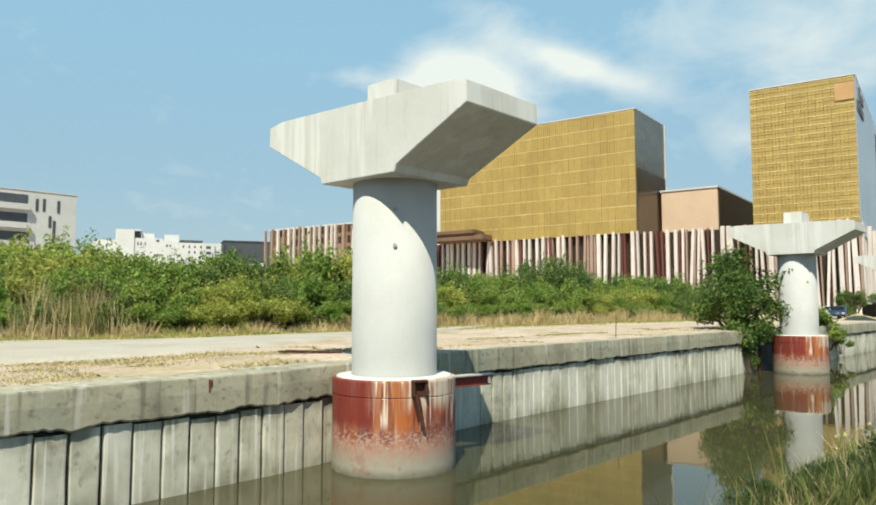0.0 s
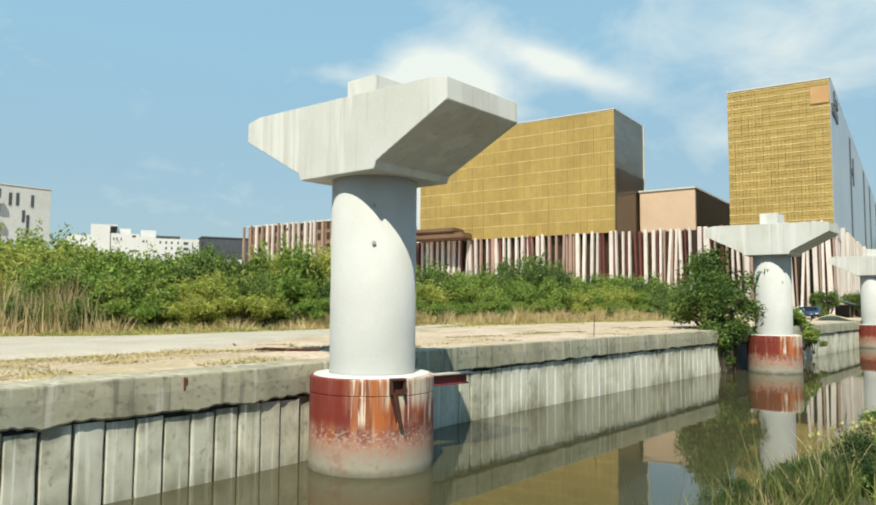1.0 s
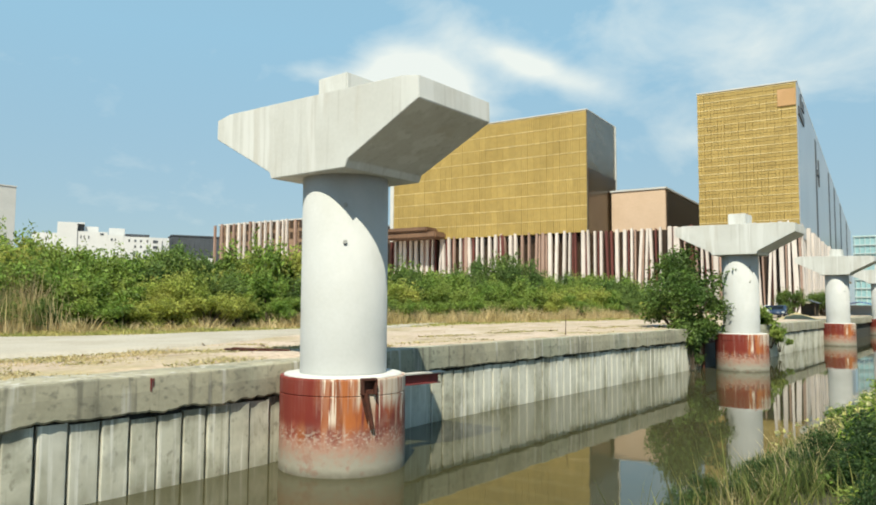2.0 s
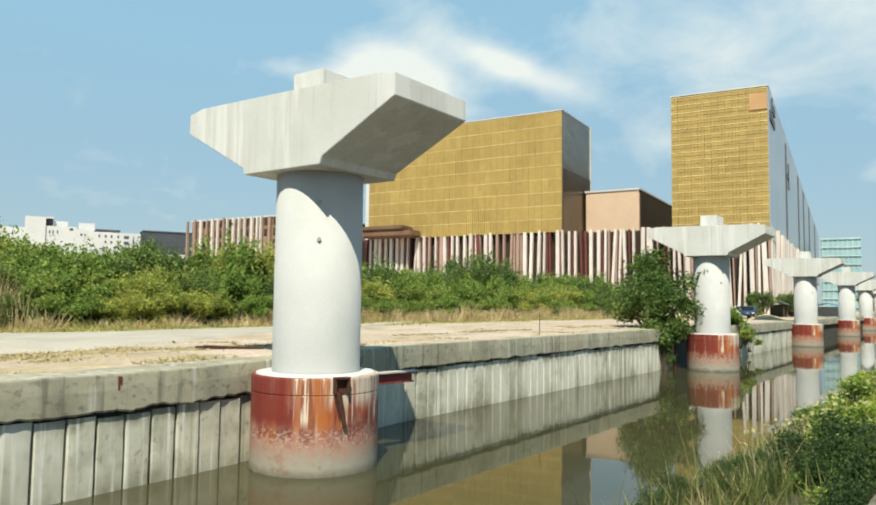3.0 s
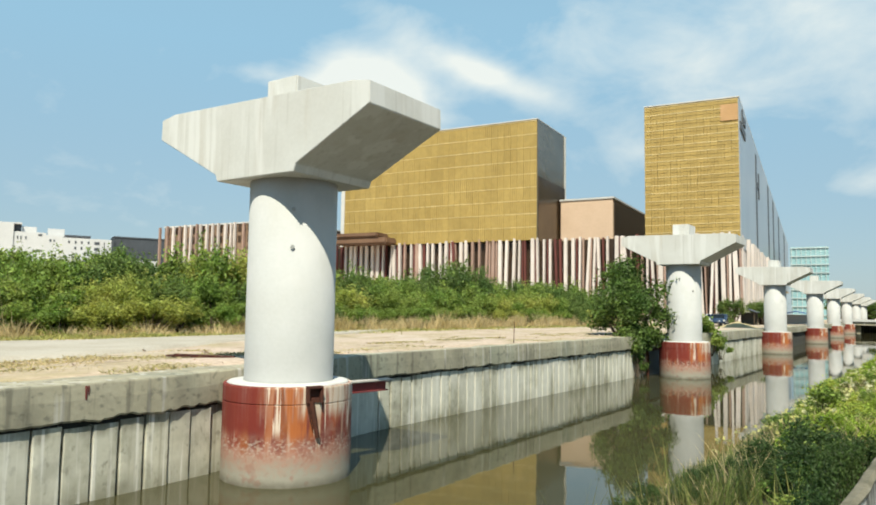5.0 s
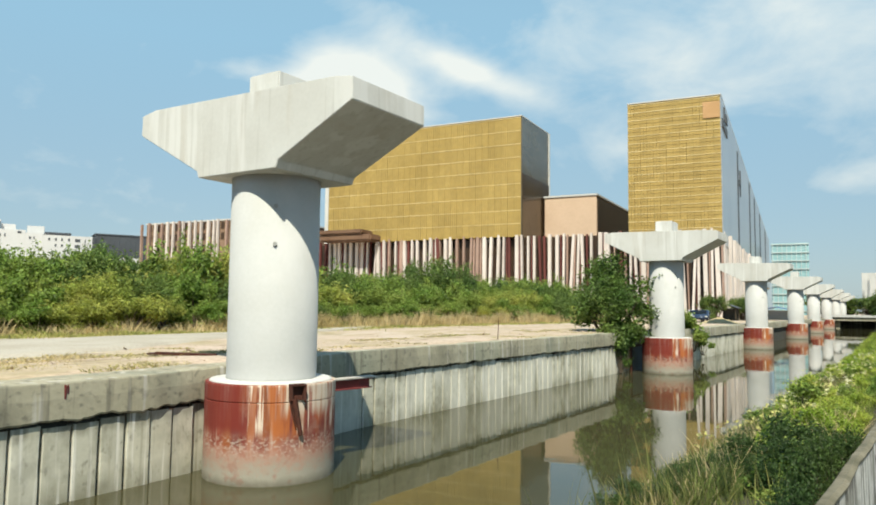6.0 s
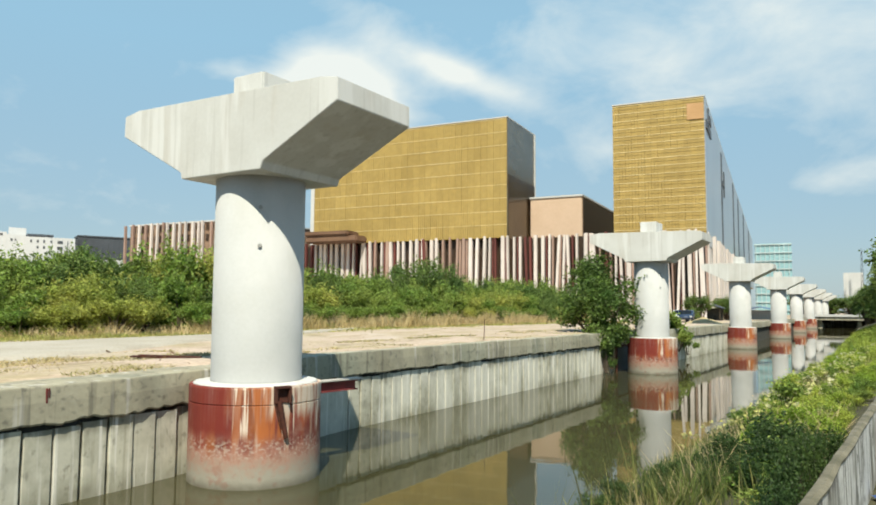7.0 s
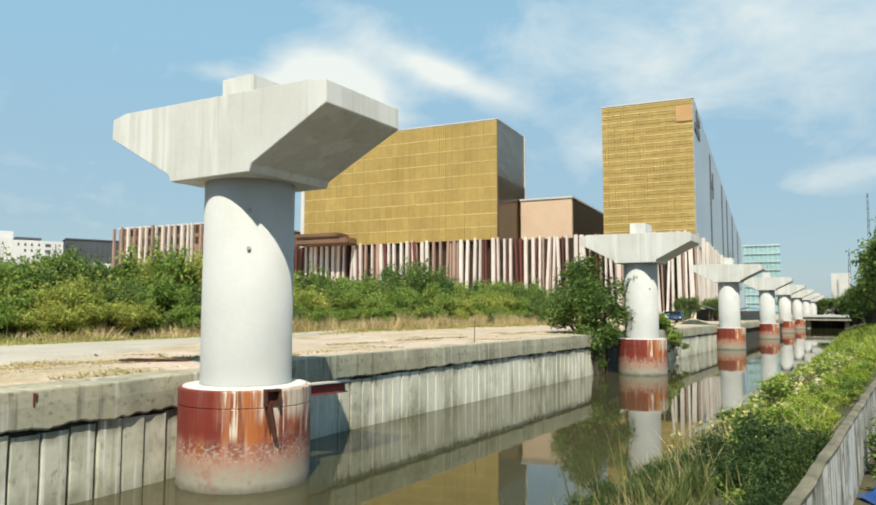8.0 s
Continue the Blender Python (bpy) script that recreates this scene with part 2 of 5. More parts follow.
def side_stain(m, colour, amount, side, rise, scale, stretch, lo, hi):
    """A stain on one flank of the casing: four stops across it and four up it, broken by stretched noise."""
    n, l = m.node_tree.nodes, m.node_tree.links
    b = n["Principled BSDF"]
    old = b.inputs["Base Color"].links[0].from_socket
    co = n.new("ShaderNodeTexCoord")
    mp = n.new("ShaderNodeMapping")
    mp.inputs["Scale"].default_value = stretch
    l.new(co.outputs["Object"], mp.inputs["Vector"])
    nz = n.new("ShaderNodeTexNoise")
    nz.inputs["Scale"].default_value = scale
    nz.inputs["Detail"].default_value = 5
    l.new(mp.outputs[0], nz.inputs["Vector"])
    sep = n.new("ShaderNodeSeparateXYZ")
    l.new(co.outputs["Object"], sep.inputs[0])

    def calc(kind, a, b2):
        q = n.new("ShaderNodeMath")
        q.operation = kind
        for i, v in enumerate((a, b2)):
            if isinstance(v, (int, float)):
                q.inputs[i].default_value = v
            else:
                l.new(v, q.inputs[i])
        return q.outputs[0]

    def ramp(v, x0, x1, y0=0.0, y1=1.0):
        q = n.new("ShaderNodeMapRange")
        q.interpolation_type = "SMOOTHSTEP"
        q.inputs[1].default_value, q.inputs[2].default_value, q.inputs[3].default_value, q.inputs[4].default_value = x0, x1, y0, y1
        l.new(v, q.inputs[0])
        return q.outputs[0]

    wob = calc("MULTIPLY", calc("SUBTRACT", nz.outputs["Fac"], 0.5), 0.7)
    across = calc("ADD", calc("MULTIPLY", calc("ADD", sep.outputs[0], sep.outputs[1]), 0.7071), wob)
    up = calc("ADD", sep.outputs[2], calc("MULTIPLY", wob, 0.6))
    fac = ramp(nz.outputs["Fac"], lo, hi, 0.0, amount)
    for v, q in ((across, side), (up, rise)):
        fac = calc("MULTIPLY", calc("MULTIPLY", fac, ramp(v, q[0], q[1])), ramp(v, q[2], q[3], 1.0, 0.0))
    mix = n.new("ShaderNodeMix")
    mix.data_type = "RGBA"
    l.new(fac, mix.inputs[0])
    l.new(old, mix.inputs[6])
    mix.inputs[7].default_value = shade(colour)
    l.new(mix.outputs[2], b.inputs["Base Color"])


side_stain(casing_mat, (0.19, 0.022, 0.013), 0.9, (-9, -8, -0.65, -0.15), (0.95, 1.2, 2.2, 2.4), 3.0, (1, 1, 0.35), 0.15, 0.4)
side_stain(casing_mat, (0.44, 0.13, 0.033), 0.85, (-0.55, -0.1, 0.45, 0.8), (0.85, 1.15, 2.0, 2.2), 3.2, (1.6, 1.6, 0.2), 0.36, 0.52)
side_stain(casing_mat, (0.6, 0.5, 0.4), 0.95, (0.15, 0.45, 8, 9), (1.35, 1.7, 2.2, 2.4), 4.2, (2.2, 2.2, 0.12), 0.42, 0.54)
side_stain(casing_mat, (0.7, 0.58, 0.47), 0.95, (-0.6, -0.3, 8, 9), (1.0, 1.3, 2.2, 2.4), 5.0, (2.2, 2.2, 0.06), 0.55, 0.6)
side_stain(casing_mat, (0.5, 0.42, 0.34), 0.5, (-9, -8, 8, 9), (0.6, 0.75, 0.95, 1.1), 13.0, (1, 1, 1.3), 0.5, 0.62)
rust = material("rusty_steel", (0.118, 0.037, 0.022), (0.052, 0.022, 0.015), 0.85, 0.2, scale=6, fine=40)
red_paint = material("red_painted_steel", (0.222, 0.037, 0.033), (0.148, 0.033, 0.03), 0.6, 0.0, scale=3)
ground_mat = material("dry_ground", (0.54, 0.425, 0.34), (0.44, 0.345, 0.25), 0.95, scale=0.3, fine=6, bump=0.6, dist=0.03, grain=0.25)
overlay(ground_mat, (0.34, 0.29, 0.14), 0.6, 0.5, (1.0, 0.6, 1.0), 0.5, 0.64)
overlay(ground_mat, (0.53, 0.45, 0.37), 0.7, 0.7, (1.0, 0.35, 1.0), 0.55, 0.66)
overlay(ground_mat, (0.2, 0.15, 0.09), 0.6, 1.6, (1.0, 0.4, 1.0), 0.6, 0.68)
road_mat = material("pale_road", (0.47, 0.425, 0.355), (0.4, 0.355, 0.285), 0.9, scale=0.5, fine=14, bump=0.3)
mud_mat = material("bank_soil", (0.085, 0.078, 0.038), (0.045, 0.042, 0.02), 0.95, scale=0.8, fine=12, bump=0.7, dist=0.03)


# ---------- building blocks ----------
def mesh_of(bm, name, mat, smooth=False):
    me = bpy.data.meshes.new(name)
    bmesh.ops.recalc_face_normals(bm, faces=bm.faces)
    bm.to_mesh(me)
    bm.free()
    if mat:
        me.materials.append(mat)
    for p in me.polygons:
        p.use_smooth = smooth
    return me


def empty(name, m=None):
    ob = new(name)
    if m is not None:
        ob.matrix_basis = m
    return ob


def part(name, bm, mat, parent=None, label="", smooth=False):
    ob = new(name, mesh_of(bm, name, mat, smooth))
    ob.parent = parent
    if label:
        tagged(ob, label)
    return ob


def piece(name, me, parent, m):
    ob = new(name, me)
    ob.parent = parent
    ob.matrix_basis = m
    return ob


def box(bm, lo, hi, bevel=0.0, jitter=0.0):
    v = [bm.verts.new((x, y, z)) for x in (lo[0], hi[0]) for y in (lo[1], hi[1]) for z in (lo[2], hi[2])]
    f = [bm.faces.new([v[i] for i in q]) for q in ((0, 1, 3, 2), (4, 6, 7, 5), (0, 4, 5, 1), (2, 3, 7, 6), (0, 2, 6, 4), (1, 5, 7, 3))]
    if bevel:
        bmesh.ops.recalc_face_normals(bm, faces=f)
        bmesh.ops.bevel(bm, geom=list({e for q in f for e in q.edges}), offset=bevel, segments=2, affect="EDGES", clamp_overlap=True)
    return bm


def lathe(bm, rings, seg=48, cap=True):
    """rings: (radius, z) from the bottom up."""
    rows = [[bm.verts.new((r * math.cos(2 * math.pi * i / seg), r * math.sin(2 * math.pi * i / seg), z)) for i in range(seg)] for r, z in rings]
    for a, b in zip(rows, rows[1:]):
        for i in range(seg):
            bm.faces.new((a[i], a[(i + 1) % seg], b[(i + 1) % seg], b[i]))
    if cap:
        bm.faces.new(rows[0][::-1])
        bm.faces.new(rows[-1])
    return bm


def prism(bm, outline, y0, y1, bevel=0.0):
    """An outline in x and z, drawn out along y."""
    a = [bm.verts.new((x, y0, z)) for x, z in outline]
    b = [bm.verts.new((x, y1, z)) for x, z in outline]
    n = len(outline)
    f = [bm.faces.new(a), bm.faces.new(b[::-1])]
    f += [bm.faces.new((a[i], b[i], b[(i + 1) % n], a[(i + 1) % n])) for i in range(n)]
    bmesh.ops.recalc_face_normals(bm, faces=f)
    if bevel:
        bmesh.ops.bevel(bm, geom=list({e for q in f for e in q.edges}), offset=bevel, segments=2, affect="EDGES")
    return bm


# ---------- ground, water, canal walls ----------
LAND = 2.2


def wall_x(y):
    """The wall's face: it sets back beside the first pier and comes forward again beyond the second."""
    a = min(max((y + 2.5) / 8.0, 0.0), 1.0)
    b = min(max((y - 30.0) / 14.0, 0.0), 1.0)
    return -1.25 - 0.8 * a + 0.9 * b


def wall_z(y):
    return 0.1 * min(max((y + 2.5) / 8.0, 0.0), 1.0)


FAR = 3000.0


def bank_shift(y):
    """How far the near bank leans out of line with the canal: out at first, then back in."""
    stops = ((-30.0, -2.0), (12.0, 0.0), (28.0, 0.35), (40.0, 0.65), (65.0, 0.35), (94.0, 0.1), (150.0, -0.4))
    y = min(max(y, -30.0), 150.0)
    for (a, sa), (b, sb) in zip(stops, stops[1:]):
        if y <= b:
            return sa + (sb - sa) * (y - a) / (b - a)
    return -0.4


def ground():
    bm = bmesh.new()
    prof = [(-FAR, LAND), (-400, LAND), (-150, LAND + 0.1), (-60, LAND + 0.12), (-30, LAND + 0.1), (-20, LAND + 0.1), (-14, LAND + 0.08), (-10, LAND + 0.05), (-7, LAND + 0.03), (-4.5, LAND + 0.06),
            (-3.2, LAND + 0.06), (-2.4, LAND + 0.02), (-2.4, -1.6), (2, -1.7), (6.6, -1.2), (7.6, -0.1), (8.6, 0.55), (9.8, 1.15), (10.9, 1.5), (11.6, 1.75), (13.2, 1.95), (16, 2.0),
            (30, 2.1), (120, 2.2), (FAR, 2.2)]
    ys = [-FAR, -300, -90, -45] + [-30 + 1.5 * i for i in range(60)] + [62 + 4 * i for i in range(30)] + [200, 260, 400, 800, FAR]
    rows = []
    for y in ys:
        row = []
        for x, z in prof:
            soft = 0.0
            if -120 < x < -2.5 or 7 < x < 60:
                soft = 0.07 * noise.noise(Vector((x * 0.35, y * 0.35, 0))) + 0.03 * noise.noise(Vector((x * 1.3, y * 1.3, 3)))
                if 7 < x < 11.2:
                    soft *= 3.0
            shift = bank_shift(y) if 6 < x < 13.5 else 0.0
            row.append(bm.verts.new((x + shift, y, z + soft + (wall_z(y) if -20 < x < -2.3 and z > 0 else 0))))
        rows.append(row)
    for a, b in zip(rows, rows[1:]):
        for i in range(len(prof) - 1):
            f = bm.faces.new((a[i], b[i], b[i + 1], a[i + 1]))
            f.material_index = 1 if prof[i][0] >= -2.5 and prof[i + 1][0] < 20 else 0
    ob = part("ground", bm, ground_mat, smooth=True)
    ob.data.materials.append(mud_mat)
    return tagged(ob, "dry sandy ground along the canal banks", "ground", kind="structure")


ground()


def water():
    bm = bmesh.new()
    v = [bm.verts.new(p) for p in ((-2.39, -300, 0), (12.5, -300, 0), (16.0, 600, 0), (-2.39, 600, 0))]
    bm.faces.new(v)
    return tagged(part("water", bm, water_mat), "still murky green-brown canal water", "water", kind="structure")


water()


def road():
    """A worn pale track behind the canal wall, narrowing towards the far bushes."""
    bm = bmesh.new()
    near = lambda y: -7.3 - 0.36 * min(max(y + 1, 0), 30) + 0.3 * noise.noise(Vector((y * 0.3, 1, 0)))
    far = lambda y: -14.9 + 0.012 * y if y > 3 else -17.3 + 0.9 * y
    prev = None
    for i in range(90):
        y = -45 + 1.2 * i
        row = []
        for k, share in enumerate((0.0, 0.03, 0.1, 0.3, 0.5, 0.7, 0.92, 0.98, 1.0)):
            x = near(y) + (min(far(y), near(y) - 1.2) - near(y)) * share
            z = LAND + 0.17 + 0.85 * wall_z(y) + 0.02 * noise.noise(Vector((x * 0.4, y * 0.4, 5))) - (0.3 if k in (0, 8) else 0.03 if k in (1, 7) else 0)
            row.append(bm.verts.new((x, y, z)))
        if prev:
            for k in range(8):
                bm.faces.new((prev[k], row[k], row[k + 1], prev[k + 1]))
        prev = row
    return tagged(part("road", bm, road_mat, smooth=True), "pale dusty concrete track beside the canal", "road", kind="structure")


road()

# far canal wall: driven concrete sheet piles under a cast beam
wall = tagged(empty("wall_canal"), "weathered concrete sheet-pile canal wall with a cast capping beam", "wall", kind="structure")
PITCH = 0.575


def beam():
    bm = bmesh.new()
    steps = [-60.0 + 1.0 * i for i in range(44)] + [-16.0 + 0.06 * i for i in range(500)] + [14.0 + 0.15 * i for i in range(240)] + [50.0 + 1.0 * i for i in range(101)]
    prev = None
    for y in steps:
        sag = 0.03 * max(0.0, noise.noise(Vector((0, y * 3.0, 11)))) * noise.noise(Vector((0, y * 21.0, 3))) * 3 + 0.06 * noise.noise(Vector((0, y * 1.4, 7))) + 0.05 * noise.noise(Vector((0, y * 4.5, 2))) + 0.03 * noise.noise(Vector((0, y * 9.0, 5)))
        top = 0.02 * noise.noise(Vector((4, y * 0.8, 0)))
        dx = 0.02 * noise.noise(Vector((9, y * 0.9, 0)))
        low = 1.53 + sag + wall_z(y)
        wx = wall_x(y)
        top += wall_z(y)
        sec = ((-2.75, LAND + 0.03 + top), (wx + 0.1, LAND + 0.05 + top), (wx + 0.11 + dx, LAND + 0.02 + top), (wx + 0.13 + dx, 1.95 + top),
               (wx + 0.13 + dx, low + 0.04), (wx + 0.1 + dx, low), (wx - 0.1, low + 0.01), (-2.75, low + 0.02))
        row = [bm.verts.new((x, y, z)) for x, z in sec]
        if prev:
            for k in range(len(sec) - 1):
                bm.faces.new((prev[k], row[k], row[k + 1], prev[k + 1]))
        prev = row
    return part("capping_beam", bm, wall_concrete, wall, "stained cast concrete beam")


beam()


def paint_drips():
    """Runs of red paint and lime down the beam's face."""
    bm = bmesh.new()
    for y, w, low in ((-4.15, 0.02, 1.93), (-4.1, 0.008, 2.02)):
        box(bm, (wall_x(y) + 0.1, y - w, low), (wall_x(y) + 0.142, y + w, 2.2), 0.008)
    part("paint_drip", bm, red_paint, wall, "dull red paint run")


def pile_mesh(k):
    r = random.Random(k)
    bm = bmesh.new()
    w = PITCH * 0.5
    g = 0.012 + 0.014 * r.random()
    prev = None
    for j in range(9):
        z = -1.5 + 3.1 * j / 8
        e = 0.012 * r.random()
        sec = ((-w + g + e + 0.004, -0.14), (-w + g + e, -0.012), (-w + g + e + 0.02, 0.0), (-w + 0.1, 0.001 + 0.002 * r.random()), (w - 0.1, 0.001 + 0.002 * r.random()), (w - g - e - 0.02, 0.0), (w - g - e, -0.012), (w - g - e - 0.004, -0.14))
        row = [bm.verts.new((x, y, z)) for y, x in sec]
        if prev:
            for i in range(len(sec) - 1):
                bm.faces.new((prev[i], row[i], row[i + 1], prev[i + 1]))
        prev = row
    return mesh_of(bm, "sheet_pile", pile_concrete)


def backing():
    bm = bmesh.new()
    ys = (-60, -2.5, 5.5, 30, 44, 150)
    prev = None
    for y in ys:
        row = [bm.verts.new((x, y, z)) for x, z in ((wall_x(y) - 0.1, -1.55), (wall_x(y) - 0.1, 1.62))]
        if prev:
            bm.faces.new((prev[0], row[0], row[1], prev[1]))
        prev = row
    return part("backing", bm, joint_dark, wall, "dark joint behind the piles")


backing()
paint_drips()

# near parapet beside the walker
def parapet():
    th = empty("parapet", pose(11.40, -10.2, 1.7, 0, 0, -2.9))
    bm = bmesh.new()
    prev = None
    for i in range(181):
        y = -42 + 0.5 * i
        t = 0.02 * noise.noise(Vector((3, y * 1.2, 0)))
        sec = ((0.095, -0.6), (0.1, 0.9 + t), (0.105, 0.91 + t), (0.15, 0.91 + t), (0.16, 0.9 + t), (0.17, -0.6))
        row = [bm.verts.new((x, y, z)) for x, z in sec]
        if prev:
            for k in range(5):
                bm.faces.new((prev[k], row[k], row[k + 1], prev[k + 1]))
        prev = row
    part("wall_body", bm, parapet_mat, th)
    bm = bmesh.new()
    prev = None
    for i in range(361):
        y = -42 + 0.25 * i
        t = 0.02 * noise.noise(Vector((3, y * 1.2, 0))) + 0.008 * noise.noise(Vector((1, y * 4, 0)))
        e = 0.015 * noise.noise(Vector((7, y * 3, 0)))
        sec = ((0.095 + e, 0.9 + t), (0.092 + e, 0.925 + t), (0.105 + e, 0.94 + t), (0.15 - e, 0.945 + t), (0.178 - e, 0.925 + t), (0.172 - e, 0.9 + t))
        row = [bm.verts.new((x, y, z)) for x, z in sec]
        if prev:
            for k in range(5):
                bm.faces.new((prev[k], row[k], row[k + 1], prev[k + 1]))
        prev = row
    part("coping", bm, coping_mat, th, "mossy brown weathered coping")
    return tagged(th, "stained whitewashed concrete parapet above the canal bank", "parapet", kind="structure")


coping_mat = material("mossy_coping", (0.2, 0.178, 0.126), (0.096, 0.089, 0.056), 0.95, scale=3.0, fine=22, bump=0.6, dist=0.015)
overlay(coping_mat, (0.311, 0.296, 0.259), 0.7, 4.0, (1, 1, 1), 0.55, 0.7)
parapet_mat = material("parapet_paint", (0.562, 0.555, 0.525), (0.459, 0.451, 0.422), 0.85, scale=1.3, fine=20, bump=0.4)
overlay(parapet_mat, (0.075, 0.07, 0.058), 0.9, 6.0, (1.0, 1.0, 0.14), 0.48, 0.58)
overlay(parapet_mat, (0.222, 0.215, 0.185), 0.8, 4.0, (1.0, 0.45, 0.9), 0.46, 0.66)
overlay(parapet_mat, (0.07, 0.066, 0.052), 0.8, 8.0, (1.0, 0.4, 0.7), 0.57, 0.67)
parapet()


# ---------- piers ----------
SPAN = 32.6


def pier():
    th = empty("bridge_pier")
    bm = bmesh.new()
    lathe(bm, [(1.44, -1.6), (1.44, 0.6), (1.435, 1.0), (1.44, 1.68), (1.425, 1.685), (1.425, 1.71), (1.44, 1.715), (1.44, 2.02), (1.43, 2.06), (1.36, 2.065), (1.36, 2.0)], 160)
    part("casing", bm, casing_mat, th, "red-painted steel casing with rust streaks and bare mortar at the waterline")
    bm = bmesh.new()
    lathe(bm, [(1.355, 1.9), (1.355, 2.075), (1.33, 2.1), (0.9, 2.11)], 64)
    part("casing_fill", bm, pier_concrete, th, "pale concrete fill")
    bm = bmesh.new()
    lathe(bm, [(1.012, 2.08), (1.0, 2.14), (1.0, 6.62)], 96)
    part("column", bm, column_concrete_dim, th, "smooth pale round concrete column", True)
    right = [(1.22, 6.58), (1.28, 6.74), (3.25, 7.74), (3.24, 8.2), (2.8, 8.27)]
    left = [(-2.86, 8.37), (-3.35, 8.28), (-3.36, 7.8), (-1.28, 6.74), (-1.22, 6.58)]
    bm = bmesh.new()
    prism(bm, left + right, -1.25, 1.25, 0.014)
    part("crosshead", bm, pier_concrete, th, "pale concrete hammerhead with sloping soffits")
    bm = bmesh.new()
    box(bm, (-0.48, -0.5, 8.25), (0.48, 0.95, 9.0), 0.03)
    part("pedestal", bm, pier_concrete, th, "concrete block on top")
    for k, z in ((0, 5.88), (1, 5.05)):
        bm = bmesh.new()
        bmesh.ops.create_cone(bm, cap_ends=True, segments=16, radius1=0.045, radius2=0.045, depth=0.05, matrix=pose(0.72, -0.715, z, 90, 0, 45))
        part("tie_hole", bm, hole_mat, th, "dark formwork hole")
    return tagged(th, "pale concrete bridge pier without a deck, standing in the canal", "bridge pier", "bridge piers")


hole_mat = material("hole_plug", (0.4, 0.4, 0.38), None, 0.9)
pier_first = pier()
meshes_pile = [pile_mesh(k) for k in range(6)]
for x, y in ((0.2, 31.9), (0.0, 64.6), (-0.1, 96.0), (-0.8, 127.0), (-1.4, 159.0), (-2.0, 192.0), (-2.6, 225.0)):
    copy_thing(pier_first, pose(x, y, 0))

# ---------- buildings beyond ----------
SITE = pose(-13.7, 115.5, LAND, 0, 0, 5.5)
gold = material("gold_panel", (0.43, 0.305, 0.098), (0.37, 0.258, 0.078), 0.5, 0.1, scale=0.12, fine=1.2, bump=0.0, objrand=0.07, grain=0.1)
# paler than the panels: the ledges' sunlit highlight is painted in
gold_ledge_lit = material("gold_ledge_lit", (0.68, 0.54, 0.28), (0.57, 0.43, 0.19), 0.5, 0.1, scale=0.15, fine=2, bump=0.0, objrand=0.1, grain=0.1)
sign_tan = material("sign_tan", (0.52, 0.31, 0.15), (0.46, 0.27, 0.12), 0.6, scale=0.3, bump=0.0)
gold_joint = material("gold_frame", (0.38, 0.27, 0.095), None, 0.6, 0.2)
side_glass = material("grey_cladding", (0.4, 0.43, 0.46), (0.34, 0.37, 0.4), 0.28, 0.3, scale=0.05, fine=0.5, bump=0.0, grain=0.04)
pink_wall = material("tan_render", (0.66, 0.49, 0.36), (0.6, 0.435, 0.31), 0.9, scale=0.2, fine=3, bump=0.0, grain=0.04)
dark_glass = material("dark_glass", (0.055, 0.034, 0.022), None, 0.35, 0.0, scale=0.3, bump=0.0, grain=0.04)
white_wall = material("white_render", (0.592, 0.592, 0.577), (0.533, 0.533, 0.518), 0.85, scale=0.2, fine=2, bump=0.0, grain=0.04)
slate = material("slate_cladding", (0.074, 0.085, 0.1), (0.059, 0.067, 0.078), 0.6, scale=0.3, fine=2, bump=0.0, grain=0.04)
bright_white = material("bright_white_render", (0.62, 0.625, 0.625), (0.57, 0.575, 0.575), 0.85, scale=0.2, fine=2, bump=0.0, grain=0.03)
car_park_wall = material("brown_render", (0.3, 0.2, 0.14), (0.23, 0.15, 0.1), 0.85, scale=0.2, fine=2, bump=0.0)
fin_pale = material("pale_fin", (0.68, 0.61, 0.57), (0.59, 0.52, 0.475), 0.7, scale=0.3, objrand=0.12, bump=0.0, grain=0.04)
fin_red = material("red_fin", (0.15, 0.042, 0.034), (0.11, 0.03, 0.026), 0.7, scale=0.3, objrand=0.15, bump=0.0, grain=0.04)
fin_brown = material("brown_fin", (0.4, 0.275, 0.225), (0.33, 0.215, 0.17), 0.7, scale=0.3, objrand=0.15, bump=0.0, grain=0.04)
bronze_glass = material("bronze_glass", (0.2, 0.175, 0.13), (0.13, 0.112, 0.08), 0.22, 0.4, scale=0.1, fine=0.35, bump=0.25, dist=0.4, stretch=(1, 0.5, 1.3), grain=0.12)
brown_glass = material("brown_glass", (0.1, 0.065, 0.03), (0.045, 0.027, 0.016), 0.25, 0.2, scale=0.1, fine=0.4, bump=0.2, dist=0.3, grain=0.1)
# band colour drawn towards the glass, with the distance haze painted in
hazed_band = material("hazed_band", (0.5, 0.62, 0.64), None, 0.6, scale=0.1, bump=0.0, grain=0.03)
teal_glass = material("teal_glass", (0.33, 0.53, 0.56), (0.27, 0.46, 0.5), 0.25, 0.0, scale=0.05, bump=0.0, grain=0.04)


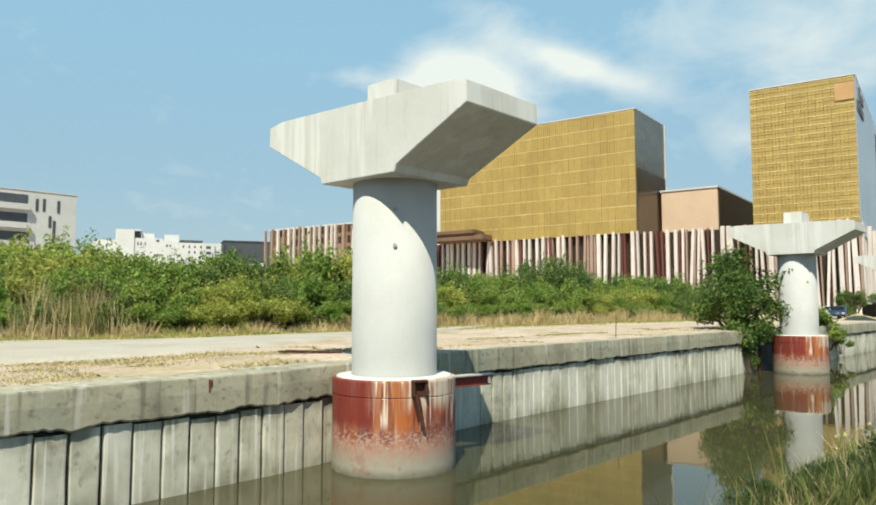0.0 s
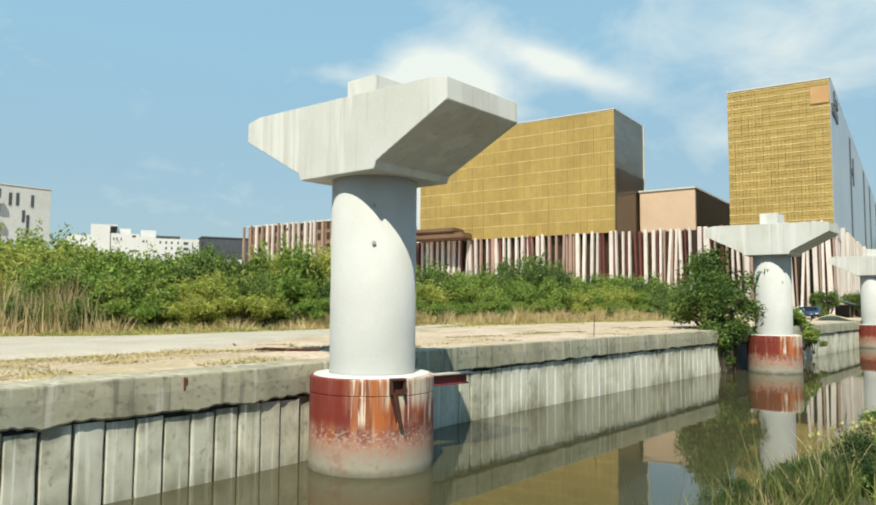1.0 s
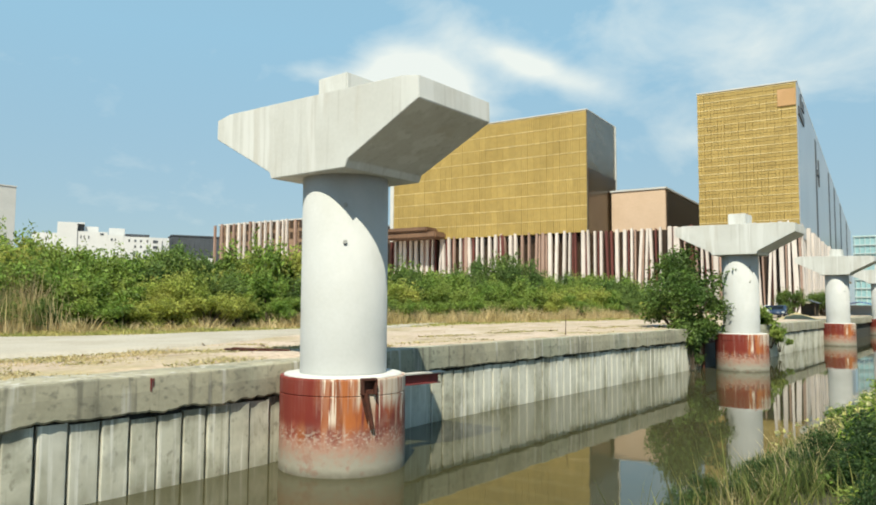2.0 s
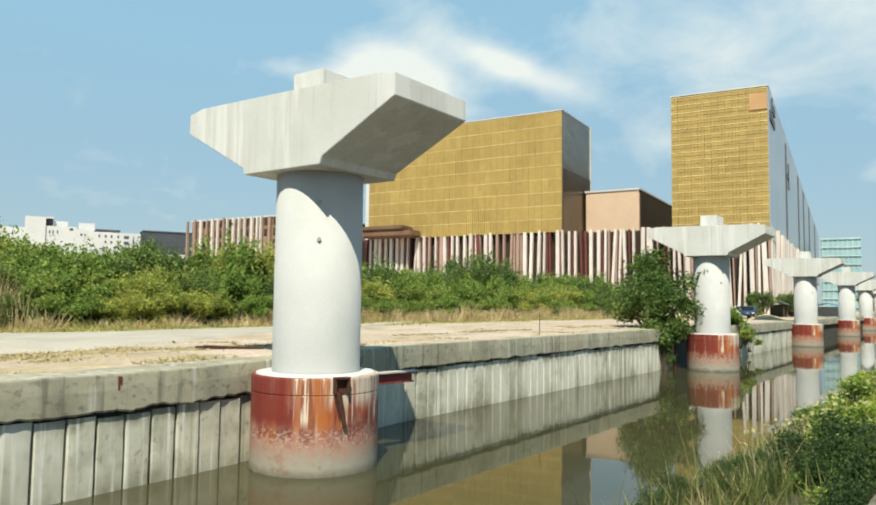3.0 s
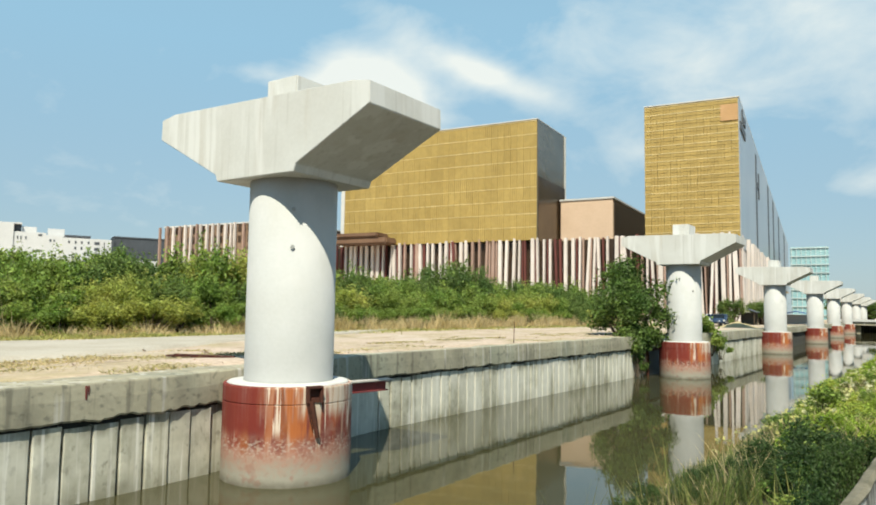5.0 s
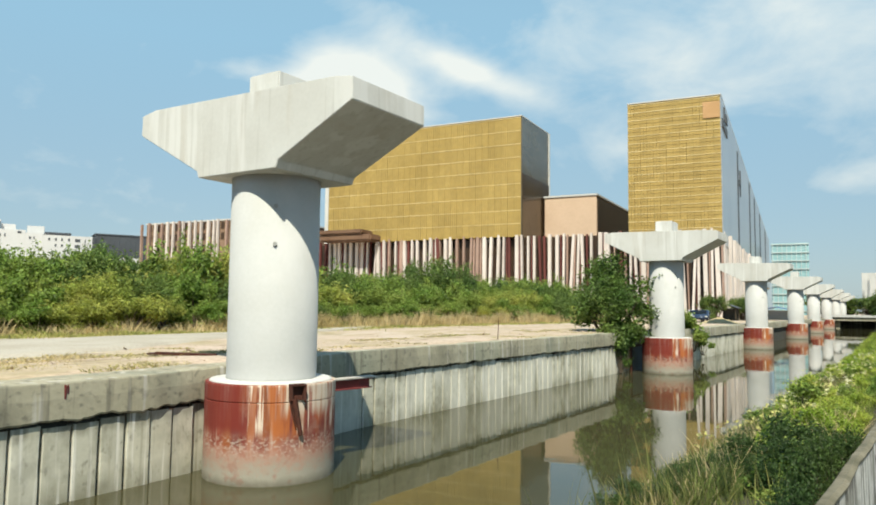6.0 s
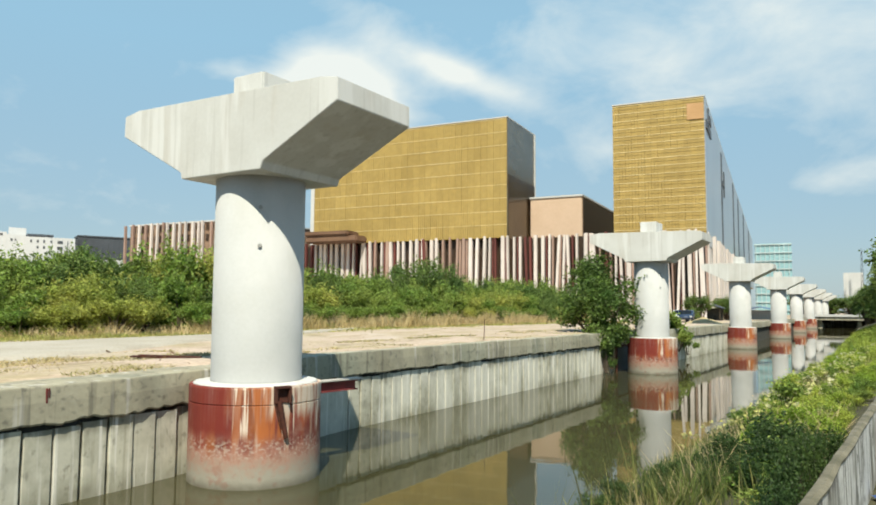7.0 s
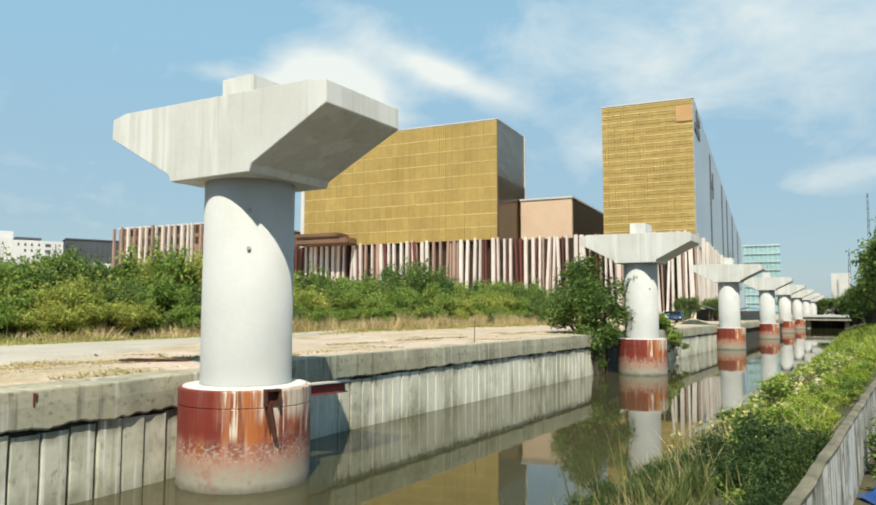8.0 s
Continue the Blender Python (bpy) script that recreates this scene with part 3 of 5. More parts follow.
def gold_block(name, u0, u1, z0, z1, depth, cols, rows, label, grid, side):
    """A block clad with gold panels in front, each a shallow pillow; smooth glass on its side."""
    th = empty(name, SITE)
    z0, z1 = z0 - LAND, z1 - LAND
    bm = bmesh.new()
    box(bm, (u0, 0.12, z0), (u1, depth, z1))
    part("core", bm, gold_joint, th)
    bm = bmesh.new()
    box(bm, (u1 - 0.02, 0.1, z0), (u1 + 0.15, depth, z1 - 0.1))
    part("side_cladding", bm, side, th, "smooth glass side")
    bm = bmesh.new()
    box(bm, (u0 - 0.06, -0.1, z1 - 0.12), (u1 + 0.18, depth, z1 + 0.06))
    part("roof_edge", bm, white_wall, th, "thin pale roof edge")
    pw, ph = (u1 - u0) / cols, (z1 - z0 - 0.3) / rows
    # each panel: upright slats, or pillows in two courses, under a ledge with its highlight put into a paler gold
    bm = bmesh.new()
    w = (pw - 0.03) / grid
    courses = 2 if grid == 2 else 1
    ch = (ph - 0.1) / courses
    for k in range(grid):
        for c in range(courses):
            box(bm, (0.015 + k * w + 0.01, 0.0, 0.02 + c * ch), (0.015 + (k + 1) * w - 0.01, 0.15, 0.02 + (c + 1) * ch - 0.05), 0.012)
    slats = set(bm.faces)
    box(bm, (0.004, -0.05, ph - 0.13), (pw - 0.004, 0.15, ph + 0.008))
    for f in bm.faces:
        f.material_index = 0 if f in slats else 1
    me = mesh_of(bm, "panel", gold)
    me.materials.append(gold_ledge_lit)
    rr = random.Random(cols)
    for i in range(cols):
        for j in range(rows):
            piece("panel", me, th, pose(u0 + i * pw, -0.03 * rr.random(), z0 + j * ph, 0.5 * (rr.random() - 0.5), 0, 0.6 * (rr.random() - 0.5)))
    return tagged(th, label, "building")


def block_part(name, lo, hi, mat, parent, label="", bevel=0.0):
    bm = bmesh.new()
    box(bm, lo, hi, bevel)
    return part(name, bm, mat, parent, label)


gold_tower = gold_block("gold_tower", -15.0, 0.6, 15.0, 40.6, 290, 14, 18, "tall gold-panelled tower with a long smooth grey side", 2, side_glass)
for v0, v1, z0, z1 in ((39, 42.5, 15.5, 36.4), (88, 93, 14, 37.4), (118, 124, 12, 37.4), (160, 168, 10, 37.6), (220, 230, 10, 37.6)):
    block_part("slot_window", (0.62, v0, z0), (0.85, v1, z1), slate, gold_tower, "tall dark slot of glazing")
block_part("sign_panel", (-2.2, -0.2, 34.4), (0.55, -0.05, 37.2), sign_tan, gold_tower, "blank reddish sign panel")
for v0, v1, z0, z1 in ((0.8, 11, 33.0, 34.4), (5, 6.2, 35.0, 37.4), (8, 11.5, 35.4, 36.8), (43, 49, 29.6, 30.6), (47, 49, 27.6, 33.4)):
    block_part("sign_bar", (0.75, v0, z0), (0.95, v1, z1), slate, gold_tower, "dark sign bar")
# the tower stands a little askew to its neighbours
gold_tower.matrix_basis = SITE @ pose(0.6, 0, 0, 0, 0, 1.2) @ pose(-0.6, 0, 0)
gold_hall = gold_block("gold_building", -80.6, -35.5, 17.4, 41.0, 16.3, 33, 9, "broad gold-panelled building on a finned podium", 3, bronze_glass)
block_part("corner_strip", (-81.5, -0.1, 15.2), (-80.6, 2, 31), white_wall, gold_hall, "white corner strip")
block_part("rear_strip", (-35.4, 16.0, 15.0), (-35.15, 16.5, 38.7), white_wall, gold_hall, "pale strip down the rear corner")
block_part("lower_glazing", (-35.4, 0.3, 15.0), (-35.2, 15.9, 27.5), brown_glass, gold_hall, "dark brown glazing low on the side")
canopy_brown = material("canopy_brown", (0.2, 0.115, 0.07), (0.14, 0.075, 0.045), 0.7, scale=0.2, fine=2, bump=0.0)
canopy = empty("podium_canopy", SITE)
block_part("canopy_slab", (-80, -4, 15.2), (-67, 0.9, 16.6), canopy_brown, canopy, "", 0.3)
block_part("canopy_lip", (-80, -4.4, 16.6), (-69, 0.9, 17.6), canopy_brown, canopy, "", 0.3)
tagged(canopy, "rust-brown canopy over the podium's fins", "canopy")


def plain_block(name, lo, hi, mat, label, category="building", m=SITE, roof=None):
    th = empty(name, m)
    block_part("wall", lo, hi, mat, th, "", 0.05)
    if roof:
        block_part("roof", (lo[0] - 0.2, lo[1] - 0.2, hi[2]), (hi[0] + 0.2, hi[1] + 0.2, hi[2] + 0.35), roof, th)
    return tagged(th, label, category)


def windows(th, mat, cells):
    for lo, hi in cells:
        block_part("window", lo, hi, mat, th)


pink = plain_block("tan_block", (-34.8, 12, 13), (-24.0, 42, 24.2), pink_wall, "plain tan rendered block on the podium roof", roof=white_wall)
block_part("side_glazing", (-24.0, 12.6, 14), (-23.85, 42, 23.9), dark_glass, pink, "dark glazed side")
podium = plain_block("podium", (-106, 1.2, 0), (0.2, 130, 15), dark_glass, "dark glazed podium behind slanting coloured fins")
car_park = plain_block("finned_car_park", (-138.6, 0.9, 0), (-100, 40, 21.9), car_park_wall, "long brown block screened by pale and brown fins", roof=white_wall)
rc = random.Random(14)
for k in range(24):
    u = -137.6 + 1.55 * k
    for z in (14.6, 17.4, 20.0):
        if rc.random() < 0.85:
            block_part("opening", (u, 0.75, z), (u + 0.9, 1.2, z + 1.5 + 0.3 * rc.random()), dark_glass, car_park, "dark opening")
teal = plain_block("teal_office", (1.6, 150, 0), (13.4, 175, 25.2), teal_glass, "distant teal glass office block with white floor bands")
for k in range(9):
    block_part("floor_band", (1.5, 149.6, 1.4 + 2.9 * k), (13.5, 149.95, 1.8 + 2.9 * k), hazed_band, teal)
for k in range(8):
    block_part("mullion", (1.9 + 1.5 * k, 149.7, 0), (2.15 + 1.5 * k, 150.0, 25.1), hazed_band, teal)
# stepped white building and slate hall, facing the canal
TOWN = pose(-185.6, 84.4, LAND, 0, 0, 64)
white_b = plain_block("white_building", (9.2, 0, 0), (20.7, 9, 19.9), bright_white, "low white building with stepped roofs and small windows", m=TOWN)
for name, lo, hi in (("far_wing", (-13.4, 1.5, 0), (-7.4, 9, 20.2)), ("tall_wing", (-7.4, 0.2, 0), (-2.5, 7, 23.2)), ("terrace_wing", (-2.5, 0.6, 0), (5.1, 8, 20.9)), ("stair_head", (-0.7, 2, 20.9), (2.8, 6, 22.4)),
                     ("middle_wing", (5.1, 0.4, 0), (9.2, 8, 20.3)), ("roof_room", (5.5, 3.5, 20.3), (9.6, 7, 22.4))):
    block_part(name, lo, hi, bright_white, white_b, "", 0.05)
block_part("terrace_roof", (-2.5, 0.5, 22.9), (-0.7, 6, 23.3), bright_white, white_b)
# slate slab in place of the shade under the terrace roof
block_part("roof_shade", (-2.5, 2.2, 20.9), (-0.8, 2.6, 22.9), slate, white_b, "dark slab standing in for the roof terrace's shade")
block_part("roof_slab", (9.7, 1.2, 20.2), (16.0, 8, 20.75), slate, white_b, "dark roof slab")
bm = bmesh.new()
lathe(bm, [(1.2, 0.0), (1.2, 19.9)], 24)
bm.transform(Matrix.Translation((20.3, 1.2, 0)))
part("round_corner", bm, bright_white, white_b, "", True)
windows(white_b, slate, [((u, v, z), (u + w, v + 0.25, z + h)) for u, v, z, w, h in
                         [(16.9, -0.08, 18.3, 1.3, 0.8), (16.9, -0.08, 16.7, 1.3, 0.8), (16.9, -0.08, 15.1, 1.3, 0.8), (15.2, -0.08, 18.4, 0.45, 0.7), (15.2, -0.08, 16.8, 0.45, 0.7), (13.5, -0.08, 18.4, 0.45, 0.7), (12.0, -0.08, 18.4, 0.45, 0.7), (10.4, -0.08, 18.4, 0.45, 0.7), (13.5, -0.08, 16.8, 0.45, 0.7), (12.0, -0.08, 16.8, 0.45, 0.7),
                          (-1.7, 0.5, 18.9, 0.3, 0.8), (-0.9, 0.5, 18.9, 0.3, 0.8), (0.2, 0.5, 18.9, 0.3, 0.8), (5.9, 0.3, 18.6, 0.5, 0.6), (6.9, 0.3, 18.6, 0.3, 0.6), (3.2, 0.5, 20.0, 0.9, 0.5), (19.3, -0.08, 15.5, 0.2, 3.6)]])
slate_block = plain_block("slate_hall", (22.0, 0.6, 0), (35.5, 9, 20.7), slate, "dark slate-clad hall behind a low white wall", m=TOWN, roof=slate)
block_part("side_pier", (21.3, 0.2, 0), (22.0, 6, 20.0), slate, slate_block)
block_part("low_wall", (14.0, -3.0, 0), (33.0, -2.6, 14.3), bright_white, slate_block, "low white boundary wall")
for k in range(9):
    block_part("cladding_rib", (22.6 + 1.4 * k, 0.5, 14), (22.7 + 1.4 * k, 0.62, 20.6), slate, slate_block)
# tall white block at the edge of town, its long face towards the canal
WEST = pose(-247.2, 90.0, LAND, 0, 0, 0)
white_a = plain_block("white_tower", (-30, -60, 0), (0, 0, 39.8), white_wall, "white rendered building with slit windows and deep balconies", m=WEST, roof=white_wall)
windows(white_a, slate, [((-0.1, y, z), (0.15, y + 0.9, z + h)) for y, z, h in
                         [(-6.4, 33.2, 4.2), (-11.0, 33.4, 4.2), (-13.2, 33.2, 4.2), (-9.0, 28.0, 4.0), (-7.6, 22.5, 8.0), (-8.6, 17.5, 4.0), (-12.2, 17.8, 4.2)]])
for k in range(5):
    block_part("balcony", (-0.3, -60, 8.5 + 6.2 * k), (1.6, -15.4, 10.4 + 6.2 * k), white_wall, white_a)
    # no recess is cut: a slate slab paints the shade between balconies
    block_part("balcony_recess", (-0.2, -60, 10.5 + 6.2 * k), (0.12, -15.6, 13.6 + 6.2 * k), slate, white_a, "dark slab standing in for the shade behind a balcony")


def fin_row(th, u0, u1, z0, z1, step, seed, kinds=(0, 0, 0, 0, 0, 1, 2), slim=0.0):
    r = random.Random(seed)
    bm = bmesh.new()
    box(bm, (-0.42, -0.3, 0), (0.42, 0.3, 1))
    meshes = [mesh_of(bm, "fin", fin_pale)]
    for m in (fin_red, fin_brown):
        c = meshes[0].copy()
        c.materials.clear()
        c.materials.append(m)
        meshes.append(c)
    u = u0
    while u < u1:
        tilt = r.choice((0, 0, 1, -1, 2, -2, 6, -5)) * r.random()
        kind = r.choice(kinds)
        width = 0.4 + 0.5 * r.random() ** 1.5
        piece("fin", meshes[kind], th, pose(u, 0.3 * r.random(), z0, 0, tilt, 0) @ Matrix.Diagonal((width, 1, z1 - z0 + 0.4 * r.random(), 1)))
        if r.random() < slim:
            # a slimmer coloured fin stands in the gap
            piece("fin", meshes[r.choice((1, 1, 2))], th, pose(u + 0.5 * step, 0.5, z0, 0, 0.5 * tilt, 0) @ Matrix.Diagonal((0.25 + 0.25 * r.random(), 1, z1 - z0, 1)))
        u += step * (0.75 + 0.5 * r.random())


fin_row(podium, -99, 0.2, 0, 15.2, 1.3, 3, (0, 0, 0, 0, 0, 0, 0, 0, 1, 2), 0.5)
fin_row(car_park, -139.2, -100.5, 0, 21.9, 2.0, 4, (0, 0, 0, 0, 2, 2))
# fins round the podium's canal side
rf = random.Random(9)
side_fin = bpy.data.meshes["fin"]
for k in range(42):
    piece("fin", side_fin, podium, pose(0.5, 2.5 + 3.0 * k, 0, 3 * (rf.random() - 0.5), 0, 90) @ Matrix.Diagonal((1.2 + 0.8 * rf.random(), 1, 15.0, 1)))

# ---------- pieces of the canal wall ----------
rnd = random.Random(11)
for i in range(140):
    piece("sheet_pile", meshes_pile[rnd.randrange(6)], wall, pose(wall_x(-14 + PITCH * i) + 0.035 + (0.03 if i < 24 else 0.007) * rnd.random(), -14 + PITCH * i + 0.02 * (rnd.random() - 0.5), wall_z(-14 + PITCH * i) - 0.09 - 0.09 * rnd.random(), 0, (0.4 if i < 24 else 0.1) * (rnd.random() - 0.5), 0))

# ---------- vegetation ----------
def leaf_material(name, base, second, spread=0.35, dull=0.6):
    m = bpy.data.materials.new(name)
    m.use_nodes = True
    n, l = m.node_tree.nodes, m.node_tree.links
    b = n["Principled BSDF"]
    b.inputs["Roughness"].default_value = dull
    g = n.new("ShaderNodeNewGeometry")
    nz = n.new("ShaderNodeTexNoise")
    nz.inputs["Scale"].default_value = 0.55
    nz.inputs["Detail"].default_value = 4
    l.new(g.outputs["Position"], nz.inputs["Vector"])
    mr = n.new("ShaderNodeMapRange")
    mr.inputs[1].default_value, mr.inputs[2].default_value = 0.35, 0.65
    l.new(nz.outputs["Fac"], mr.inputs[0])
    mix = n.new("ShaderNodeMix")
    mix.data_type = "RGBA"
    mix.inputs[6].default_value = shade(base)
    mix.inputs[7].default_value = shade(second)
    l.new(mr.outputs[0], mix.inputs[0])
    r = n.new("ShaderNodeMapRange")
    r.inputs[3].default_value, r.inputs[4].default_value = 1 - spread, 1 + spread
    l.new(g.outputs["Random Per Island"], r.inputs[0])
    sc = n.new("ShaderNodeVectorMath")
    sc.operation = "SCALE"
    l.new(mix.outputs[2], sc.inputs[0])
    l.new(r.outputs[0], sc.inputs["Scale"])
    l.new(sc.outputs[0], b.inputs["Base Color"])
    tr = n.new("ShaderNodeBsdfTranslucent")
    l.new(sc.outputs[0], tr.inputs["Color"])
    ms = n.new("ShaderNodeMixShader")
    ms.inputs[0].default_value = 0.45
    l.new(b.outputs[0], ms.inputs[1])
    l.new(tr.outputs[0], ms.inputs[2])
    l.new(ms.outputs[0], n["Material Output"].inputs["Surface"])
    return m


leaf_green = leaf_material("leaf_green", (0.165, 0.28, 0.045), (0.31, 0.38, 0.08), 0.6)
leaf_deep = leaf_material("leaf_deep_green", (0.1, 0.175, 0.04), (0.19, 0.26, 0.058), 0.55)
leaf_dark = leaf_material("leaf_dark_green", (0.09, 0.17, 0.036), (0.17, 0.25, 0.05), 0.65)
leaf_olive = leaf_material("leaf_olive", (0.48, 0.47, 0.11), (0.32, 0.39, 0.075), 0.5)
weed_green = leaf_material("weed_green", (0.29, 0.42, 0.045), (0.5, 0.54, 0.1), 0.5)
dry_grass = leaf_material("dry_grass", (0.66, 0.53, 0.3), (0.54, 0.43, 0.2), 0.3, 0.9)
green_grass = leaf_material("green_grass", (0.32, 0.35, 0.09), (0.52, 0.45, 0.17), 0.35, 0.8)
flower_mat = leaf_material("yellow_flower", (0.75, 0.7, 0.22), (0.78, 0.75, 0.5), 0.15)
bark = material("bark", (0.118, 0.089, 0.063), (0.074, 0.056, 0.037), 0.95, scale=4, fine=30)


def leaves_mesh(name, mat, points, size, rs, droop=0.3, slim=0.5):
    """One folded leaf of two faces at each point."""
    p = np.asarray(points)
    k = len(p)
    d = rs.normal(size=(k, 3))
    d[:, 2] = d[:, 2] * 0.6 - droop
    d /= np.linalg.norm(d, axis=1)[:, None]
    s = np.cross(d, rs.normal(size=(k, 3)))
    s /= np.linalg.norm(s, axis=1)[:, None]
    ln = size * (0.6 + 0.8 * rs.random(k))[:, None]
    up = np.cross(s, d) * ln * 0.12
    a, tip = p, p + d * ln
    mid = p + d * ln * 0.5
    verts = np.stack((a, mid + s * ln * slim * 0.5 + up, tip, mid - s * ln * slim * 0.5 + up), axis=1).reshape(-1, 3)
    i = np.arange(k) * 4
    faces = np.concatenate((np.stack((i, i + 1, i + 2), 1), np.stack((i, i + 2, i + 3), 1)))
    me = bpy.data.meshes.new(name)
    me.from_pydata(verts.tolist(), [], faces.tolist())
    me.materials.append(mat)
    return me


def limb(bm, a, b, r0, r1, seg=6):
    a, b = Vector(a), Vector(b)
    q = (b - a).to_track_quat("Z", "Y").to_matrix()
    rows = [[bm.verts.new(c + q @ Vector((r * math.cos(6.2832 * i / seg), r * math.sin(6.2832 * i / seg), 0))) for i in range(seg)] for c, r in ((a, r0), (b, r1))]
    for i in range(seg):
        bm.faces.new((rows[0][i], rows[0][(i + 1) % seg], rows[1][(i + 1) % seg], rows[1][i]))


def shrub(name, seed, radius, height, count, size, mat, low=0.1, clumps=16, label="", category="shrub", trunk=0.05, group="", skirt=0.75):
    """Stems that fork from the foot, each ending in a clump of leaves; unit at the origin."""
    rs = np.random.RandomState(seed)
    th = empty(name)
    bm = bmesh.new()
    pts = []
    for c in range(clumps):
        ang = rs.random() * 6.2832
        rad = radius * math.sqrt(rs.random()) * 0.85
        top = height * (low + (0.97 - low) * rs.random() ** skirt)
        lim = math.sqrt(max(0.08, 1 - (rad / radius) ** 2))
        top = min(top, height * (0.25 + 0.72 * lim))
        tip = Vector((rad * math.cos(ang), rad * math.sin(ang), top))
        foot = Vector((tip.x * 0.15, tip.y * 0.15, -0.1))
        bend = foot.lerp(tip, 0.55) + Vector((rs.normal() * 0.06 * radius, rs.normal() * 0.06 * radius, 0.08 * height))
        limb(bm, foot, bend, trunk, trunk * 0.6)
        limb(bm, bend, tip, trunk * 0.6, trunk * 0.15)
        k = int(count / clumps)
        spread = radius * (0.26 + 0.16 * rs.random())
        q = rs.normal(size=(k, 3))
        q /= np.linalg.norm(q, axis=1)[:, None]
        q *= (rs.random(k) ** 0.45)[:, None] * spread * np.array([1, 1, 0.75])
        q += np.array(tip)
        # sprays that stick out of the clump
        for j in range(3):
            dirn = rs.normal(size=3)
            dirn[2] = abs(dirn[2]) + 0.4
            dirn /= np.linalg.norm(dirn)
            kk = k // 14
            q[j * kk:(j + 1) * kk] = np.array(tip) + dirn * (rs.random(kk) * spread * 1.5)[:, None] + rs.normal(size=(kk, 3)) * size * 0.5
        pts.append(q[q[:, 2] > 0.02])
    part("woody_stem", bm, bark, th)
    me = leaves_mesh("foliage", mat, np.concatenate(pts), size, rs)
    f = new("foliage", me)
    f.parent = th
    return tagged(th, label, category, group)


def copy_scaled(proto, x, y, z, rz, s, sz):
    ob = copy_thing(proto, pose(x, y, z, 0, 0, rz))
    ob.scale = (s, s, sz)
    return ob


# the thicket behind the track: front line from south-west to the canal
FRONT = ((-60.0, -38.0), (-40.0, -20.0), (-27.0, -7.0), (-20.6, 0.5), (-18.2, 9.5), (-18.4, 28.0), (-17.6, 48.0), (-14.0, 66.0))


def along(s):
    d = s * (len(FRONT) - 1)
    i = min(int(d), len(FRONT) - 2)
    a, b = Vector(FRONT[i]), Vector(FRONT[i + 1])
    t = (b - a).normalized()
    return a.lerp(b, d - i), Vector((-t.y, t.x))


rv = random.Random(5)
protos = [shrub("shrub", 21, 1.7, 2.6, 8000, 0.15, leaf_green, label="dense leafy green shrub on the dry ground", group="thicket"),
          shrub("shrub", 22, 1.7, 2.6, 8000, 0.14, leaf_deep, label="dense deep green shrub on the dry ground", group="thicket"),
          shrub("shrub", 23, 1.7, 2.6, 7500, 0.145, leaf_olive, label="yellowish olive-green shrub on the dry ground", group="thicket"),
          shrub("shrub", 24, 1.8, 2.6, 7500, 0.165, leaf_green, label="broad leafy green shrub on the dry ground", group="thicket")]
for q, sp in zip(protos, ((-24.0, 4.0), (-20.5, 11.0), (-20.5, 22), (-33, 0))):
    q.matrix_basis = pose(sp[0], sp[1], LAND + 0.1)
# row: distance behind the front line, height from, height to, number
for back, h0, h1, num in ((0.9, 1.2, 2.0, 52), (2.8, 2.3, 3.4, 50), (5.6, 3.2, 4.6, 46), (9.0, 3.6, 5.2, 40)):
    for k in range(num):
        s = (k + 0.2 + 0.6 * rv.random()) / num
        p, nrm = along(s)
        p = p + nrm * (back + 1.4 * (rv.random() - 0.5))
        h = h0 + (h1 - h0) * (0.5 + 0.5 * noise.noise(Vector((p.x * 0.13, p.y * 0.13, 2)))) + 0.5 * (rv.random() - 0.5)
        # the bushes thin out and stay low half way along, and are lower beyond the first pier
        h *= 1.0 - 0.1 * math.exp(-((s - 0.52) / 0.035) ** 2) - 0.04 * math.exp(-((s - 0.61) / 0.04) ** 2) - (0.02 if s > 0.69 else 0)
        w = (0.75 + 0.35 * rv.random()) * (0.75 + 0.12 * h)
        # neighbours are often of one kind
        patch = noise.noise(Vector((p.x * 0.22, p.y * 0.22, 8))) + 0.35 * (rv.random() - 0.5) + 0.45 * math.exp(-((s - 0.54) / 0.035) ** 2) - 0.22 * math.exp(-((s - 0.42) / 0.06) ** 2)
        pick = 1 if patch < -0.18 else 0 if patch < 0.05 else 3 if patch < 0.32 else 2
        copy_scaled(protos[pick], p.x, p.y, LAND + 0.02, 360 * rv.random(), w, h / 2.6)


